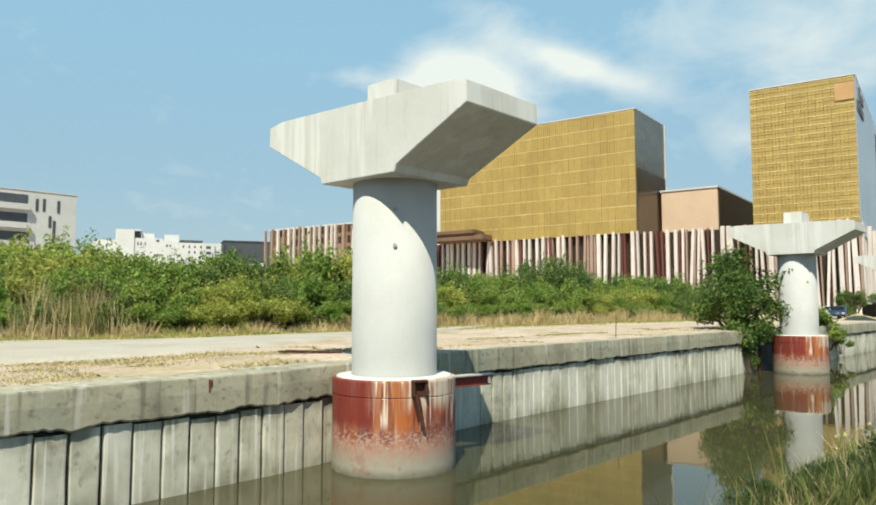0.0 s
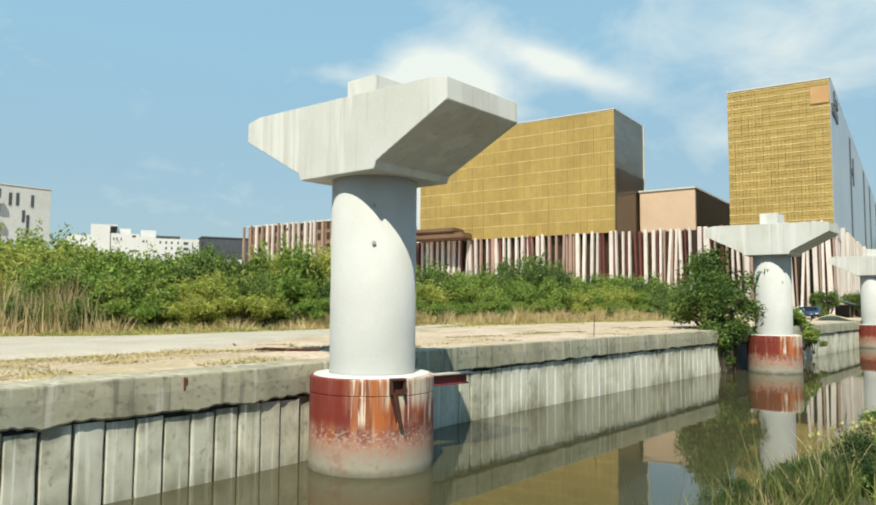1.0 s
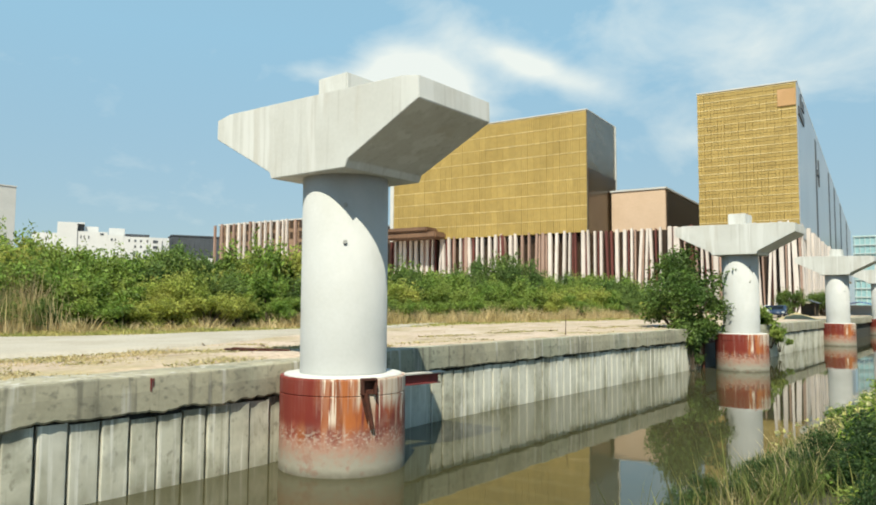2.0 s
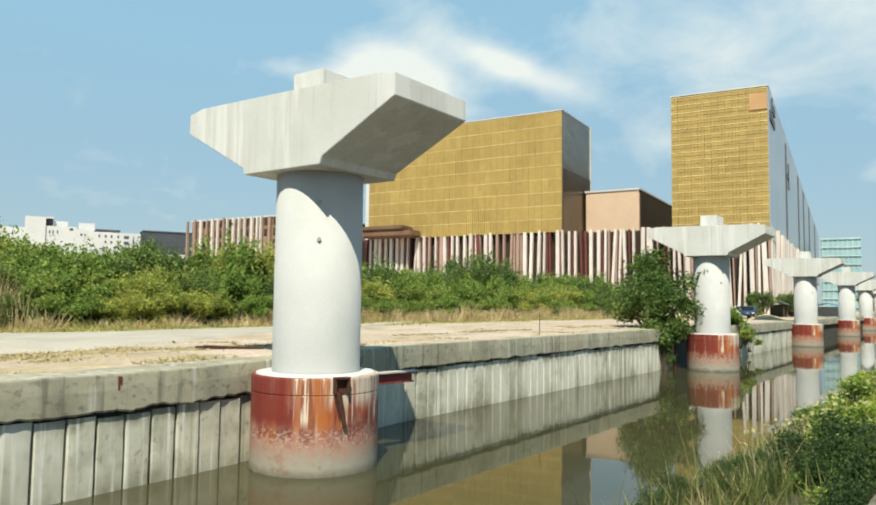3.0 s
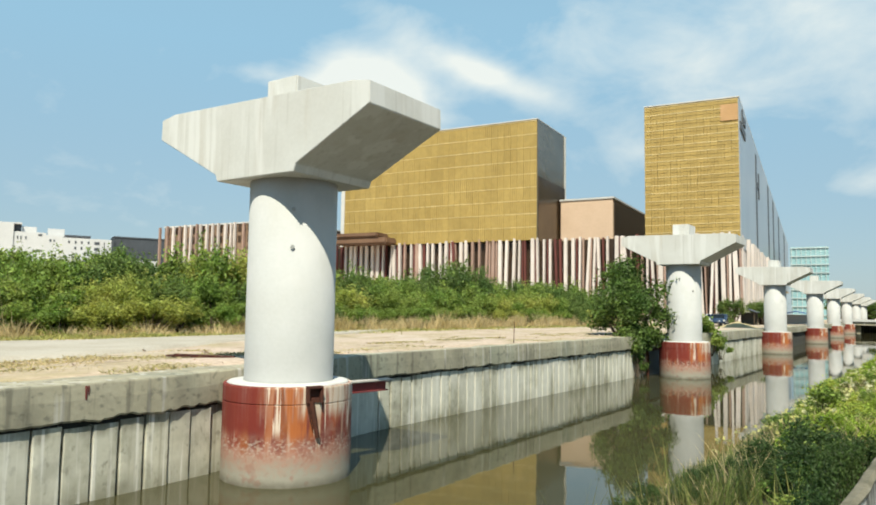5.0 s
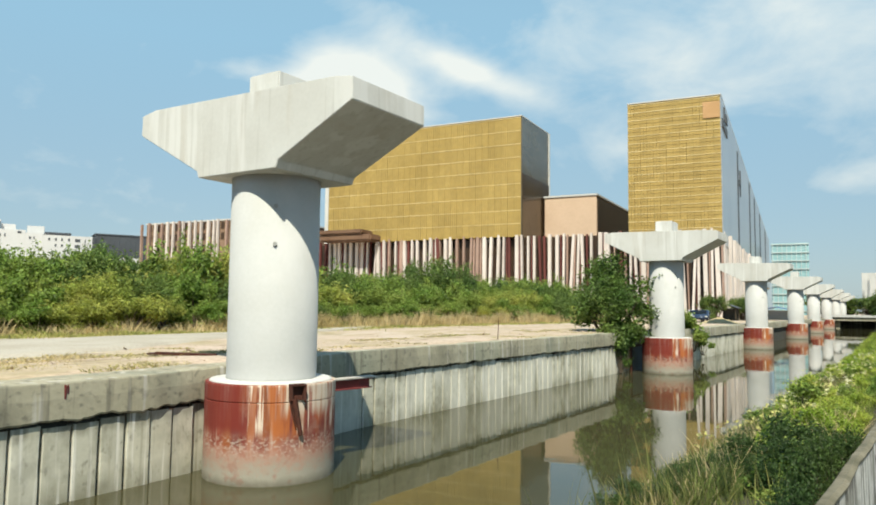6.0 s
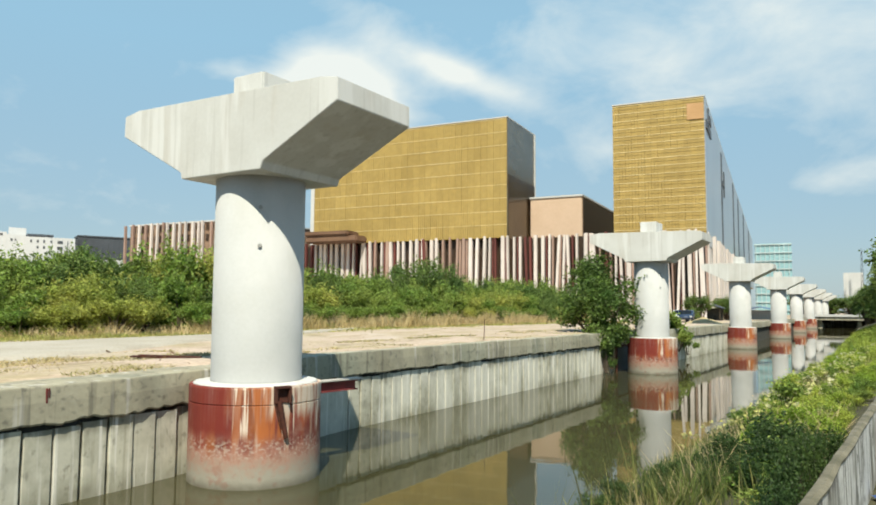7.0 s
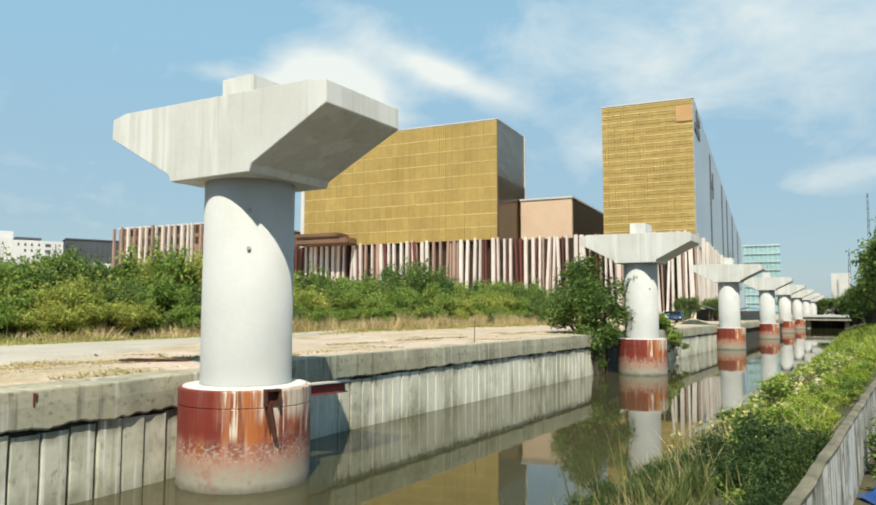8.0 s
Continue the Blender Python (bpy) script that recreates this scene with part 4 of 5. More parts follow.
def blades(name, mat, label, places, h0, h1, w, lean, seed):
    """Grass: three-cornered blades, one mesh."""
    rs = np.random.RandomState(seed)
    p = np.asarray(places)
    k = len(p)
    a = rs.random(k) * 6.2832
    side = np.stack((np.cos(a), np.sin(a), np.zeros(k)), 1) * (w * (0.5 + rs.random(k)))[:, None]
    h = (h0 + (h1 - h0) * rs.random(k) ** 1.5) * np.array([0.75 + 1.1 * abs(noise.noise(Vector((q[0] * 0.45, q[1] * 0.45, seed)))) for q in p])
    tip = p + np.stack((rs.normal(size=k) * lean, rs.normal(size=k) * lean, np.ones(k)), 1) * h[:, None]
    mid = p + (tip - p) * 0.55 + np.array([0, 0, 0.06]) * h[:, None]
    v = np.stack((p - side, p + side, mid + side * 0.7, tip, mid - side * 0.7), 1).reshape(-1, 3)
    i = np.arange(k) * 5
    f = np.concatenate((np.stack((i, i + 1, i + 2), 1), np.stack((i, i + 2, i + 4), 1), np.stack((i + 4, i + 2, i + 3), 1)))
    me = bpy.data.meshes.new(name)
    me.from_pydata(v.tolist(), [], f.tolist())
    me.materials.append(mat)
    return tagged(new(name, me), label, "grass", kind="stuff")


rs = np.random.RandomState(8)


def foot_places(count, spread, off):
    out = []
    for k in range(count):
        p, nrm = along(rs.random() * 0.999)
        dens = noise.noise(Vector((p.x * 0.5, p.y * 0.5, 9)))
        q = p + nrm * (off + spread * rs.normal() + 0.9 * dens)
        out.append((q.x, q.y, LAND + 0.06))
    return out


blades("dry_grass", dry_grass, "tall dry straw-coloured grass at the thicket's foot", foot_places(18000, 0.8, 0.1), 0.15, 0.7, 0.022, 0.5, 1)
blades("green_grass", green_grass, "green and yellow grass along the thicket", foot_places(80000, 1.1, -1.7), 0.05, 0.26, 0.028, 1.0, 2)
straw = []
for k in range(20000):
    p, nrm = along(0.6 + 0.37 * rs.random())
    q = p + nrm * (-0.5 + 0.5 * rs.normal())
    if noise.noise(Vector((q.x * 0.4, q.y * 0.4, 6))) > -0.2:
        straw.append((q.x, q.y, LAND + 0.05))
blades("tan_grass", dry_grass, "tan dead grass before the low shrubs", straw, 0.35, 1.2, 0.022, 0.35, 7)
# a stand of dry reeds at the thicket's edge
reeds = [(-20.9 + 0.8 * rs.normal(), 0.9 + 0.9 * rs.normal(), LAND + 0.05) for k in range(1900)]
blades("dry_reeds", dry_grass, "stand of tall dry reeds in front of the shrubs", reeds, 0.8, 2.5, 0.014, 0.16, 3)
litter = []
for k in range(42000):
    x, y = -2.3 - 6.0 * rs.random(), -16 + 52 * rs.random()
    if noise.noise(Vector((x * 0.55, y * 0.3, 4))) > 0.02 - 0.1 * (x < -4):
        litter.append((x, y, LAND + 0.03))
blades("short_grass", dry_grass, "short dry grass and litter behind the wall", litter, 0.02, 0.09, 0.008, 1.1, 4)
tufts = []
for k in range(70000):
    x, y = -2.6 - 5.4 * rs.random(), -18 + 60 * rs.random()
    if noise.noise(Vector((x * 0.7, y * 0.35, 12))) > (0.0 if y < 4 else 0.22):
        tufts.append((x, y, LAND + 0.03 + wall_z(y)))
tuft_grass = leaf_material("tuft_grass", (0.56, 0.46, 0.24), (0.4, 0.37, 0.16), 0.3, 0.9)
blades("ground_tufts", tuft_grass, "low olive and brown tufts on the dry strip", tufts, 0.02, 0.085, 0.02, 1.5, 14)


# taller growth in the thicket beyond the first pier, and dark old growth by the track
for kind, x, y, w, h in ((1, -24.5, 44.0, 1.3, 5.6), (1, -23.2, 46.5, 1.0, 5.2), (1, -25.5, 41.0, 1.1, 5.0), (3, -24.0, 16.0, 1.3, 5.0), (2, -22.8, 18.0, 1.2, 4.6)):
    copy_scaled(protos[kind], x, y, LAND, 40 * x, w, h / 2.6)


# small tree overhanging the wall before the second pier, and a sapling beyond it
canal_tree = shrub("canal_tree", 41, 2.75, 4.9, 17000, 0.2, leaf_dark, low=0.02, skirt=0.95, clumps=34, label="bushy dark green tree overhanging the canal wall", category="tree", trunk=0.07)
canal_tree.matrix_basis = pose(-2.9, 31.0, LAND - 0.4)
sapling = shrub("sapling", 42, 1.2, 2.3, 1500, 0.26, leaf_green, low=0.15, clumps=9, label="thin leafy sapling on the canal wall", category="tree", trunk=0.035)
sapling.matrix_basis = pose(-1.0, 43.4, 0.75) @ Matrix.Diagonal((0.95, 0.95, 1.1, 1))
copy_scaled(sapling, -0.7, 45.0, 0.4, 70, 0.6, 0.75)
copy_scaled(sapling, -1.5, 42.2, LAND, 160, 0.6, 0.55)
# a dark creeper under the tree, for hanging growth and the wall gap's shade
creeper = shrub("creeper", 43, 0.55, 2.1, 1500, 0.15, leaf_dark, low=0.0, clumps=16, label="dark hanging growth standing in for a shaded, overgrown gap in the canal wall", category="creeper", trunk=0.02)
creeper.matrix_basis = pose(-1.75, 29.2, 0.15)
copy_scaled(creeper, -1.7, 30.2, 0.3, 80, 0.8, 0.9)

# ---------- near bank: weeds, grass, flowers ----------
def bank_z(x, y):
    """Height of the near bank's slope."""
    xs = x - bank_shift(y)
    pts = ((7.6, -0.1), (8.6, 0.55), (9.8, 1.15), (10.9, 1.5), (11.6, 1.75), (13.2, 1.95))
    for (a, za), (b, zb) in zip(pts, pts[1:]):
        if xs <= b:
            return za + (zb - za) * (xs - a) / (b - a)
    return 1.95


weed_a = shrub("weed", 61, 0.55, 0.75, 1300, 0.075, weed_green, low=0.1, clumps=12, label="bright green leafy weed on the near bank", category="weed", trunk=0.012, group="bank weeds")
# leaf green darkened to carry the clump's inner shade
leaf_shade = leaf_material("leaf_shade_green", (0.042, 0.088, 0.022), (0.078, 0.13, 0.029), 0.6)
weed_b = shrub("weed", 62, 0.6, 0.8, 1700, 0.05, leaf_shade, low=0.05, clumps=10, label="green leafy weed on the near bank, darkened by shade painted into its leaves", category="weed", trunk=0.012, group="bank weeds")
weed_c = shrub("weed", 63, 0.5, 0.9, 900, 0.08, leaf_green, low=0.1, clumps=9, label="loose leafy weed with long stems on the near bank", category="weed", trunk=0.012, group="bank weeds")
weed_a.matrix_basis = pose(9.6, 12.0, bank_z(9.6, 12.0))
weed_b.matrix_basis = pose(10.6, -1.6, bank_z(10.6, -1.6) - 0.1)
weed_c.matrix_basis = pose(10.1, 6.4, bank_z(10.1, 6.4))
rw = random.Random(77)
for k in range(110):
    y = 5.0 + 40 * rw.random() ** 1.25
    drift = bank_shift(y)
    x = 8.5 + drift + 2.7 * rw.random() ** 0.8
    if y < 16:
        x = max(x, 9.3 + 0.02 * y)
    q = rw.choice((weed_a, weed_a, weed_c))
    s = 0.45 + 0.35 * rw.random() + (0.2 if y > 15 else 0)
    copy_scaled(q, x, y, bank_z(x, y) - 0.06, 360 * rw.random(), s, s * (0.45 + 0.35 * rw.random()))
# bright weeds crowding the parapet
for k in range(70):
    y = 0.5 + 24 * rw.random() ** 1.3
    x = min(10.7 + 0.75 * rw.random(), 11.25) + 0.05 * y
    s = 0.35 + 0.35 * rw.random()
    copy_scaled(rw.choice((weed_a, weed_a, weed_a, weed_c)), x, y, bank_z(x, y) - 0.05, 360 * rw.random(), s, s * (0.6 + 0.5 * rw.random()))
# a few thin weeds near the water
for x, y in ((10.2, 0.8), (10.0, 3.2)):
    copy_scaled(weed_a, x, y, bank_z(x, y) - 0.05, 360 * rw.random(), 0.4 + 0.15 * rw.random(), 0.4 + 0.2 * rw.random())
# ragged growth against the parapet's foot
for k in range(9):
    y = -6.6 + 4.0 * rw.random()
    x = 11.26 - 0.22 * rw.random() + 0.05 * (y + 10.2)
    s = 0.4 + 0.15 * rw.random()
    copy_scaled(weed_b, x, y, bank_z(x, y) - 0.05, 360 * rw.random(), s, 0.75 + 0.25 * rw.random())
# a darker dense clump close to the parapet
for k in range(42):
    x, y = 10.8 + 0.22 * rw.gauss(0, 1), -2.0 + 0.8 * rw.gauss(0, 1)
    x = min(x, 11.2)
    s = 0.4 + 0.4 * rw.random()
    copy_scaled(rw.choice((weed_b, weed_b, weed_b, weed_b, weed_c)), x, y, bank_z(x, y) - 0.08, 360 * rw.random(), s, s * (0.6 + 0.55 * rw.random()))
# loose dark weeds down to the water
for k in range(44):
    x, y = 8.7 + 2.0 * rw.random(), -3.6 + 3.4 * rw.random()
    s = 0.3 + 0.3 * rw.random()
    copy_scaled(weed_b, x, y, bank_z(x, y) - 0.05, 360 * rw.random(), s, s * (0.5 + 0.6 * rw.random()))

rs = np.random.RandomState(18)


def bank_places(count, y0, y1, x0, x1, bias=1.0):
    out = []
    for k in range(count):
        y = y0 + (y1 - y0) * rs.random() ** bias
        x = x0 + (x1 - x0) * rs.random() + bank_shift(y)
        if y < 2 and x < 9.7 and rs.random() < 0.8:
            continue
        if noise.noise(Vector((x * 0.9, y * 0.6, 1))) > -0.25:
            out.append((x, y, bank_z(x, y) - 0.03))
    return out


lime_grass = leaf_material("lime_grass", (0.12, 0.17, 0.034), (0.24, 0.26, 0.07), 0.6, 0.8)
blades("bank_grass", lime_grass, "long green and straw grass on the near bank", bank_places(30000, -6, 45, 8.3, 12.0, 1.2), 0.1, 0.34, 0.008, 0.35, 21)
blades("bank_straw", dry_grass, "dry straw among the near bank's weeds", bank_places(5000, -4.5, 25, 8.6, 11.5, 1.4), 0.15, 0.5, 0.006, 0.4, 22)
blades("far_bank_grass", weed_green, "bright grass on the bank farther along the canal", bank_places(20000, 22, 110, 8.3, 13.0), 0.2, 0.6, 0.02, 0.4, 23)
side_straw = [(11.15 + 0.18 * rs.normal(), 1.2 + 1.3 * rs.normal()) for k in range(260)]
blades("parapet_straw", dry_grass, "pale dry grass tufts against the parapet", [(x, y, bank_z(x, y)) for x, y in side_straw], 0.15, 0.55, 0.009, 0.5, 25)
mixed_grass = leaf_material("mixed_grass", (0.13, 0.18, 0.04), (0.3, 0.27, 0.09), 0.6, 0.8)
stand = [(10.0 + 0.42 * rs.normal(), -2.9 + 0.9 * rs.normal()) for k in range(1000)]
blades("bank_tussocks", mixed_grass, "olive and straw tussocks on the near bank", [(x, y, bank_z(x, y)) for x, y in stand], 0.12, 0.48, 0.006, 0.4, 26)
tall = [(9.1 + 0.6 * rs.normal(), -2.4 + 0.8 * rs.normal()) for k in range(46)]
blades("tall_grass", mixed_grass, "tall thin grass stalks at the water's edge", [(x, y, max(bank_z(x, y), 0.3)) for x, y in tall], 0.5, 1.05, 0.007, 0.3, 24)


def flowers():
    pts = []
    for k in range(330):
        y = 3 + 30 * rs.random()
        x = 8.4 + 2.8 * rs.random() + bank_shift(y)
        pts.append((x, y, bank_z(x, y) + 0.22 + 0.25 * rs.random()))
    pts = [q for q in pts for i in range(4)]
    me = leaves_mesh("flowers", flower_mat, pts, 0.075, rs, -0.6, 0.8)
    return tagged(new("flowers", me), "small pale yellow flowers among the bank weeds", "flowers", kind="stuff")


flowers()

# leafy plants on the landward side of the parapet
hedge = shrub("potted_shrub", 66, 0.45, 0.7, 700, 0.085, leaf_deep, low=0.05, clumps=10, label="small dark shrub at the parapet's foot", category="shrub", trunk=0.012)
hedge.matrix_basis = pose(12.32, -1.9, 1.85)
copy_scaled(hedge, 12.3, -2.9, 1.85, 140, 0.6, 0.6)
copy_scaled(hedge, 12.5, -0.8, 1.85, 80, 0.9, 0.9)
copy_scaled(hedge, 12.45, 0.6, 1.85, 200, 1.0, 0.8)


def tarp():
    """A crumpled blue sheet at the parapet's foot."""
    bm = bmesh.new()
    n = 14
    g = [[bm.verts.new(((i / n - 0.5) * 0.6, (j / n - 0.5) * 0.8, 0.04 + 0.4 * abs(noise.noise(Vector((i * 0.45, j * 0.4, 2)))) * (1 - abs(2 * i / n - 1)))) for j in range(n + 1)] for i in range(n + 1)]
    for i in range(n):
        for j in range(n):
            bm.faces.new((g[i][j], g[i + 1][j], g[i + 1][j + 1], g[i][j + 1]))
    ob = part("blue_tarp", bm, blue_plastic, smooth=True)
    ob.matrix_basis = pose(12.36, -3.55, 1.86, 0, 0, 25)
    return tagged(ob, "crumpled blue plastic sheet lying beside the parapet", "tarp")


blue_plastic = material("blue_plastic", (0.022, 0.089, 0.311), (0.015, 0.059, 0.222), 0.4, scale=8)
tarp()

# ---------- fittings of the first pier ----------
lime = material("lime_plank", (0.533, 0.503, 0.459), (0.444, 0.407, 0.355), 0.9, scale=3)


def casing_bracket():
    ang = math.atan2(-0.56, 1.3)
    c, s = math.cos(ang), math.sin(ang)
    m = Matrix(((c, -s, 0, 1.44 * c), (s, c, 0, 1.44 * s), (0, 0, 1, 0), (0, 0, 0, 1)))
    bm = bmesh.new()
    box(bm, (-0.03, -0.17, 1.74), (0.12, -0.12, 2.07), 0.008)
    box(bm, (-0.03, 0.12, 1.74), (0.12, 0.17, 2.07), 0.008)
    box(bm, (-0.03, -0.17, 2.04), (0.14, 0.17, 2.09), 0.008)
    box(bm, (-0.03, -0.13, 1.74), (0.02, 0.13, 2.05), 0.004)
    bm.transform(m)
    bracket = part("bracket", bm, rust, pier_first, "rusty steel bracket")
    bm = bmesh.new()
    limb(bm, (0.06, -0.08, 1.8), (0.04, 0.1, 1.02), 0.075, 0.05, 8)
    limb(bm, (0.05, -0.16, 1.74), (0.04, -0.02, 1.2), 0.02, 0.015, 6)
    bm.transform(m)
    part("hanging_bar", bm, rust, bracket, "bent rusty bar hanging from the bracket")


casing_bracket()


def waling():
    """A red steel beam stub on the casing, with a plank on top."""
    th = empty("red_steel_beam", pose(0.5, 1.1, 1.7, 0, 0, -8.5))
    bm = bmesh.new()
    prism(bm, [(-0.11, 0), (0.11, 0), (0.11, 0.03), (0.02, 0.03), (0.02, 0.21), (0.11, 0.21), (0.11, 0.24), (-0.11, 0.24), (-0.11, 0.21), (-0.02, 0.21), (-0.02, 0.03), (-0.11, 0.03)], 0.0, 1.55)
    part("beam_section", bm, red_paint, th)
    bm = bmesh.new()
    box(bm, (-0.13, 0.1, 0.244), (0.13, 1.7, 0.285), 0.008)
    part("plank", bm, lime, th, "pale mortar-stained plank")
    return tagged(th, "red-painted steel beam stub projecting from the pier casing", "steel beam")


waling()

# ---------- things on the far bank ----------
def stake():
    bm = bmesh.new()
    limb(bm, (0, 0, -0.2), (0.03, 0.02, 0.95), 0.018, 0.014, 8)
    ob = part("stake", bm, rust)
    ob.matrix_basis = pose(-2.95, 16.4, LAND + 0.12)
    return tagged(ob, "thin rusty stake set in the ground", "stake")


stake()


def scrap_sheet():
    bm = bmesh.new()
    box(bm, (-0.9, -0.2, 0.0), (0.9, 0.2, 0.04), 0.01)
    box(bm, (-0.7, -0.16, 0.04), (0.95, 0.1, 0.075), 0.01)
    ob = part("rusty_planks", bm, rust)
    ob.matrix_basis = pose(-4.7, 1.2, LAND + 0.12, 0, 2, 40)
    return tagged(ob, "short stack of rusty red planks on the dry ground", "planks")


scrap_sheet()


def clods():
    """Stones and clods strewn over the dry strip behind the wall."""
    rc = np.random.RandomState(31)
    bm = bmesh.new()
    for k in range(260):
        x, y = -2.4 - 6.5 * rc.random() ** 1.3, -15 + 45 * rc.random()
        s = 0.015 + 0.05 * rc.random() ** 3
        q = [bm.verts.new((x + s * rc.normal(), y + s * rc.normal(), LAND + 0.05 + wall_z(y) + a * s)) for a in (0.0, 0.0, 0.0, 1.3)]
        for f in ((0, 1, 2), (0, 1, 3), (1, 2, 3), (0, 2, 3)):
            bm.faces.new([q[i] for i in f])
    ob = part("clods", bm, ground_mat)
    return tagged(ob, "small stones and clods on the dry ground", "stones", kind="stuff")


clods()
car_white = material("car_paint_white", (0.75, 0.76, 0.78), None, 0.25, scale=2, bump=0.0)
car_blue = material("car_paint_blue", (0.035, 0.06, 0.11), None, 0.25, scale=2, bump=0.0)
tyre_mat = material("tyre_rubber", (0.02, 0.02, 0.02), None, 0.9)
car_glass = material("car_glass", (0.03, 0.04, 0.05), None, 0.08, bump=0.0)
lamp_mat = material("headlamp", (0.8, 0.8, 0.78), None, 0.15, bump=0.0)


def car(m, paint, label):
    """A parked hatchback, nose towards minus y."""
    th = empty("parked_car", m)
    bm = bmesh.new()
    prof = [(-2.0, 0.35), (-2.05, 0.75), (-1.1, 0.92), (-0.45, 1.42), (1.3, 1.45), (1.95, 1.0), (2.05, 0.4)]
    a = [bm.verts.new((-0.85, y, z)) for y, z in prof]
    b = [bm.verts.new((0.85, y, z)) for y, z in prof]
    for i in range(len(prof)):
        j = (i + 1) % len(prof)
        bm.faces.new((a[i], b[i], b[j], a[j]))
    bm.faces.new(a)
    bm.faces.new(b[::-1])
    bmesh.ops.recalc_face_normals(bm, faces=bm.faces)
    bmesh.ops.bevel(bm, geom=list(bm.edges), offset=0.09, segments=2, affect="EDGES", clamp_overlap=True)
    part("body", bm, paint, th, "", True)
    bm = bmesh.new()
    v = [bm.verts.new(q) for q in ((-0.68, -1.08, 0.965), (0.68, -1.08, 0.965), (0.62, -0.52, 1.38), (-0.62, -0.52, 1.38))]
    bm.faces.new(v)
    bmesh.ops.solidify(bm, geom=bm.faces, thickness=-0.02)
    part("windscreen", bm, car_glass, th)
    for sx in (-0.72, 0.72):
        block_part("headlamp", (sx - 0.14, -2.07, 0.62), (sx + 0.1 if sx > 0 else sx + 0.14, -1.95, 0.76), lamp_mat, th, "", 0.02)
        for wy in (-1.25, 1.3):
            bm = bmesh.new()
            bmesh.ops.create_cone(bm, cap_ends=True, segments=20, radius1=0.32, radius2=0.32, depth=0.2, matrix=pose(sx * 1.08, wy, 0.32, 0, 90, 0))
            wheel = part("wheel", bm, tyre_mat, th)
            bm = bmesh.new()
            bmesh.ops.create_cone(bm, cap_ends=True, segments=16, radius1=0.19, radius2=0.19, depth=0.22, matrix=pose(sx * 1.08, wy, 0.32, 0, 90, 0))
            part("rim", bm, lamp_mat, wheel, "silver wheel rim")
    return tagged(th, label, "car")


car(pose(-7.6, 75.0, LAND + 0.1, 0, 0, 8), car_blue, "dark blue hatchback parked near the canal wall")
car(pose(-8.9, 78.0, LAND + 0.1, 0, 0, 8), car_white, "white hatchback parked before the podium")


def sand_heap():
    bm = bmesh.new()
    n = 18
    g = [[bm.verts.new(((i / n - 0.5) * 4.4, (j / n - 0.5) * 5.0, -0.08 + 0.8 * max(0.0, 1 - math.hypot(2 * i / n - 1, 2 * j / n - 1)) + 0.12 * noise.noise(Vector((i * 0.5, j * 0.5, 4))))) for j in range(n + 1)] for i in range(n + 1)]
    for i in range(n):
        for j in range(n):
            bm.faces.new((g[i][j], g[i + 1][j], g[i + 1][j + 1], g[i][j + 1]))
    ob = part("sand_heap", bm, material("heap_sand", (0.52, 0.43, 0.24), (0.42, 0.33, 0.17), 0.95, scale=1.2, fine=8), smooth=True)
    ob.matrix_basis = pose(-4.6, 70.0, LAND + 0.1)
    return tagged(ob, "heap of yellow building sand on the far bank", "sand heap")


sand_heap()


def site_shed(m, w, d, h, roof_mat, wall_mat, label):
    """A shelter of four posts with a back wall and a thin pitched roof."""
    th = empty("site_shed", m)
    for x in (-w / 2, w / 2 - 0.1):
        for y in (0.0, d - 0.1):
            block_part("post", (x, y, -0.1), (x + 0.1, y + 0.1, h), bark, th)
    block_part("back_wall", (-w / 2, d - 0.02, 0.0), (w / 2, d + 0.04, h), wall_mat, th)
    bm = bmesh.new()
    prism(bm, [(-w / 2 - 0.3, h - 0.02), (0.0, h + 0.45), (w / 2 + 0.3, h - 0.02), (w / 2 + 0.3, h + 0.05), (0.0, h + 0.53), (-w / 2 - 0.3, h + 0.05)], -0.3, d + 0.3)
    part("roof", bm, roof_mat, th)
    return tagged(th, label, "shed")


site_shed(pose(-8.0, 92.0, LAND + 0.1), 2.2, 2.4, 1.7, slate, joint_dark, "small dark open site shed on the far bank")
site_shed(pose(-4.2, 108.0, LAND + 0.1), 4.2, 3.0, 1.5, blue_plastic, bright_white, "open shelter with a blue sheet roof beside the canal")


def sluice():
    """A dark steel flap over a drain in the wall, in a thin frame."""
    y0, y1 = 31.2, 33.6
    x = wall_x(32) + 0.06
    th = empty("drain_flap", pose(x, y0, 0))
    block_part("flap", (0.0, 0.1, -0.4), (0.08, y1 - y0 - 0.1, 1.45), slate, th, "", 0.01)
    block_part("frame", (0.0, 0.0, -0.4), (0.14, 0.1, 1.55), rust, th)
    block_part("frame", (0.0, y1 - y0 - 0.1, -0.4), (0.14, y1 - y0, 1.55), rust, th)
    block_part("lintel", (0.0, 0.0, 1.45), (0.14, y1 - y0, 1.55), rust, th)
    return tagged(th, "dark steel drain flap in the canal wall", "drain flap")


sluice()


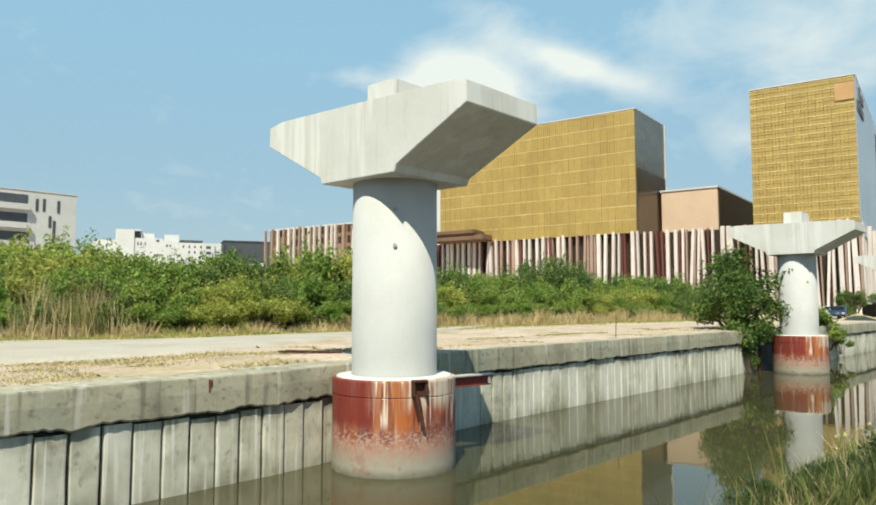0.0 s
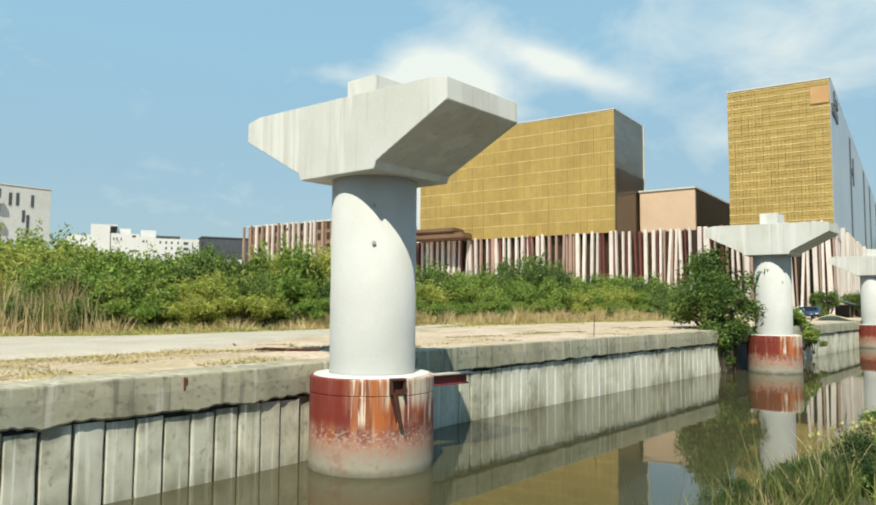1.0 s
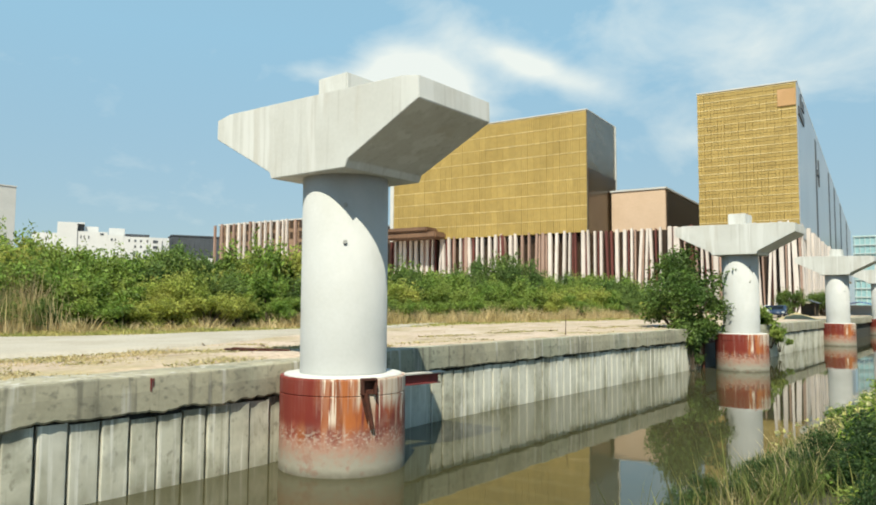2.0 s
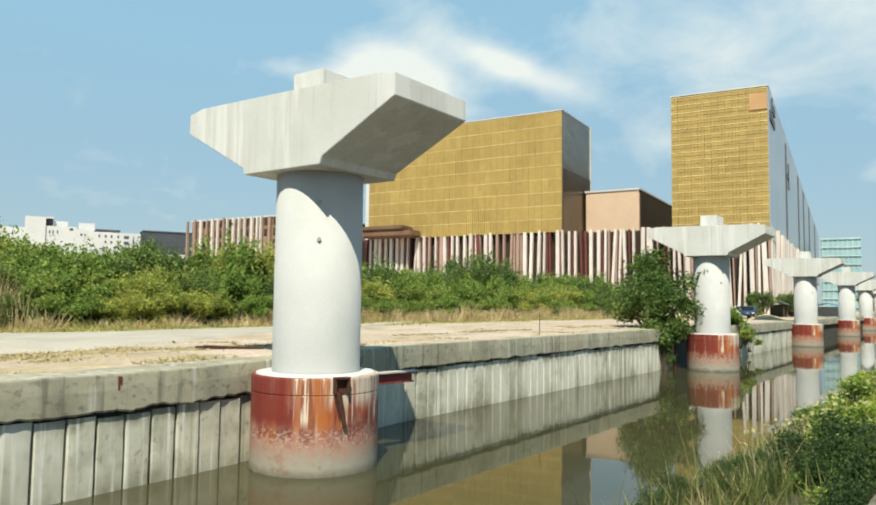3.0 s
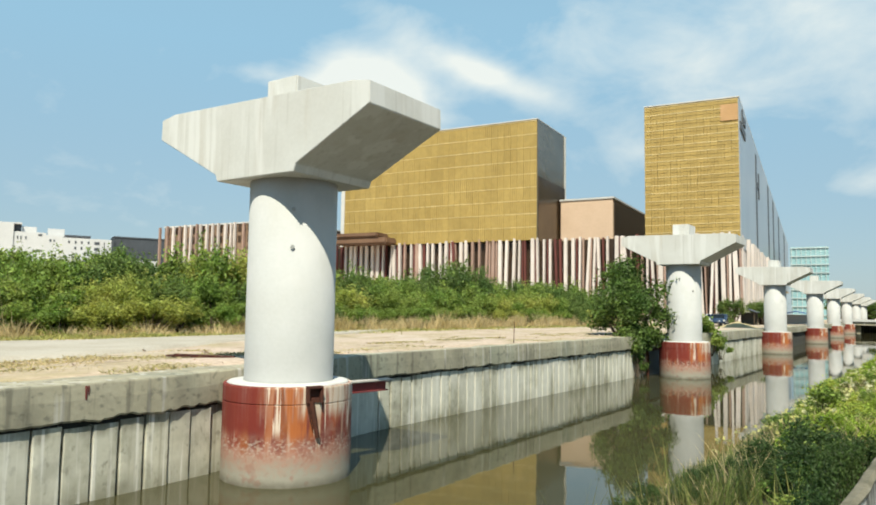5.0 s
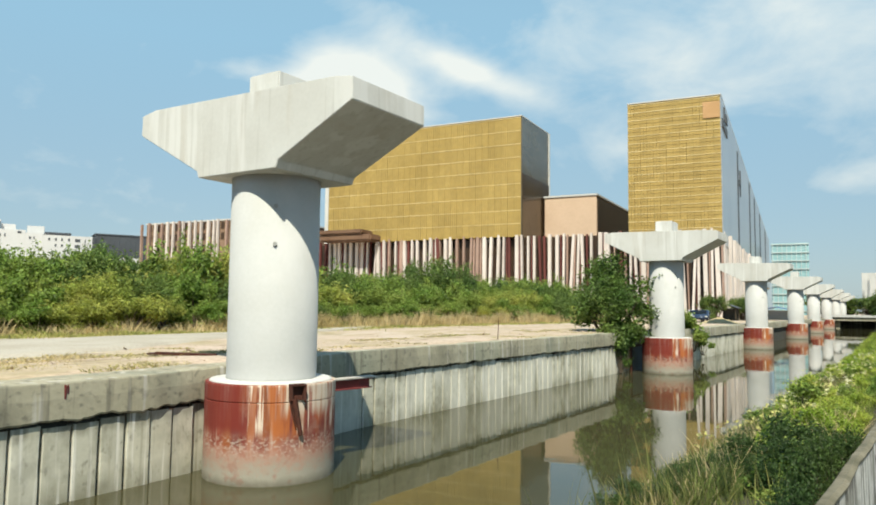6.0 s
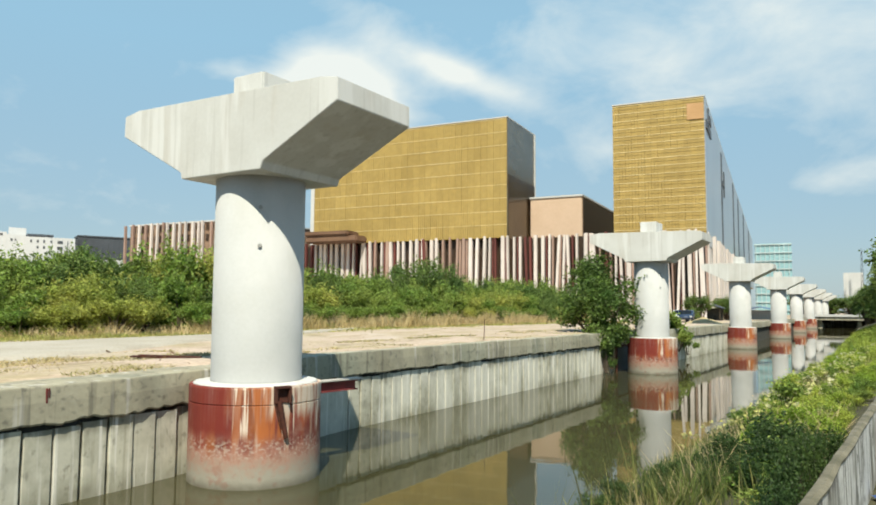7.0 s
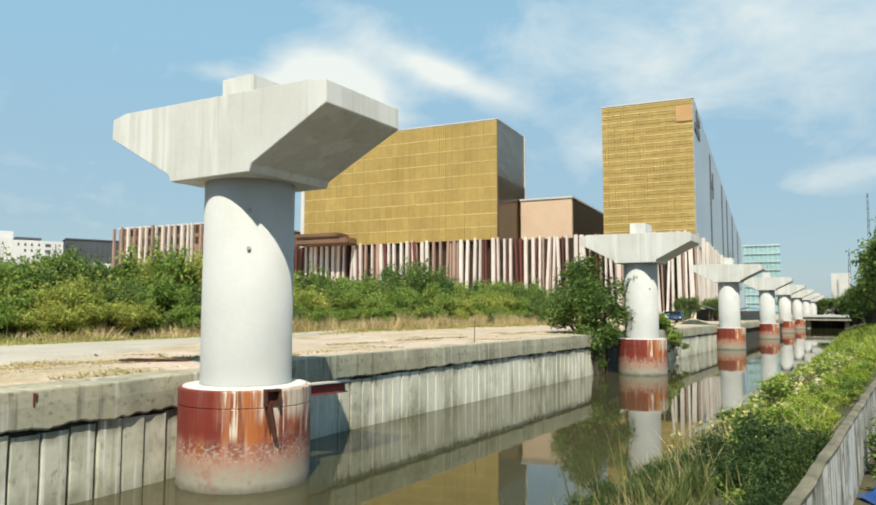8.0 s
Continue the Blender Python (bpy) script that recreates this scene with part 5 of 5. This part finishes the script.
# ---------- far end of the canal ----------
def canal_bridge():
    th = empty("canal_bridge", pose(4.5, 172, 0))
    block_part("deck", (-9, -5, 1.75), (40, 5, 2.5), wall_concrete, th)
    block_part("kerb", (-9, -5.3, 2.5), (40, -4.9, 3.0), white_wall, th, "pale bridge parapet")
    # added wall across the whole span, blocking light so the void looks dark
    block_part("abutment", (-9, 4.0, -1.6), (40, 5, 1.75), wall_concrete, th)
    for x in (-4.5, 3.0):
        block_part("support", (x - 0.4, -4, -1.6), (x + 0.4, 3.9, 1.75), wall_concrete, th)
    return tagged(th, "low concrete bridge across the canal's far end", "bridge", kind="structure")


canal_bridge()
bank_tree = shrub("bank_tree", 81, 3.4, 7.5, 6500, 0.36, leaf_deep, low=0.12, clumps=30, label="tall dark green tree on the canal bank", category="tree", trunk=0.14, group="bank trees")
bank_tree.matrix_basis = pose(13.6, 62.0, 2.0)
for x, y, s, h in ((13.9, 76, 0.8, 1.05), (13.1, 86, 0.75, 0.9), (11.9, 96, 0.75, 0.72), (10.2, 106, 0.75, 0.6), (10.4, 122, 0.9, 0.62), (14.6, 48, 0.9, 1.1), (14.2, 92, 0.9, 0.75), (12.8, 106, 1.0, 0.65), (13.8, 128, 1.2, 0.85), (12.5, 150, 1.3, 0.8), (13.5, 175, 1.5, 0.9),
                   (-8, 230, 1.5, 0.9), (-2, 245, 1.6, 0.8), (4, 240, 1.5, 0.8), (10, 225, 1.5, 0.9), (-9, 88, 0.55, 0.5), (-7, 98, 0.6, 0.5), (-8, 112, 0.7, 0.5)):
    copy_scaled(bank_tree, x, y, 2.0, 37 * x + y, s, h)


def mast(x, y, h):
    th = empty("lattice_mast", pose(x, y, 2.2))
    bm = bmesh.new()
    for a, b in ((-1, -1), (1, -1), (1, 1), (-1, 1)):
        limb(bm, (a * 0.9, b * 0.9, 0), (a * 0.25, b * 0.25, h), 0.12, 0.08, 5)
    for k in range(int(h / 3)):
        w = 0.9 - 0.65 * k * 3 / h
        limb(bm, (-w, -w, 3 * k), (w, -w, 3 * k + 3), 0.06, 0.06, 4)
        limb(bm, (w, -w, 3 * k), (-w, -w, 3 * k + 3), 0.06, 0.06, 4)
    part("lattice", bm, slate, th)
    return tagged(th, "thin grey lattice mast on the horizon", "mast")


mast(12.4, 400, 60)
mast(3.0, 420, 34)
for x, y, w, h in ((-6, 430, 9, 22), (6, 460, 7, 12), (16, 440, 12, 10), (34, 450, 16, 14)):
    plain_block("distant_block", (x, y, 0), (x + w, y + 12, h), white_wall, "pale distant apartment block beyond the canal", m=pose(0, 0, LAND))
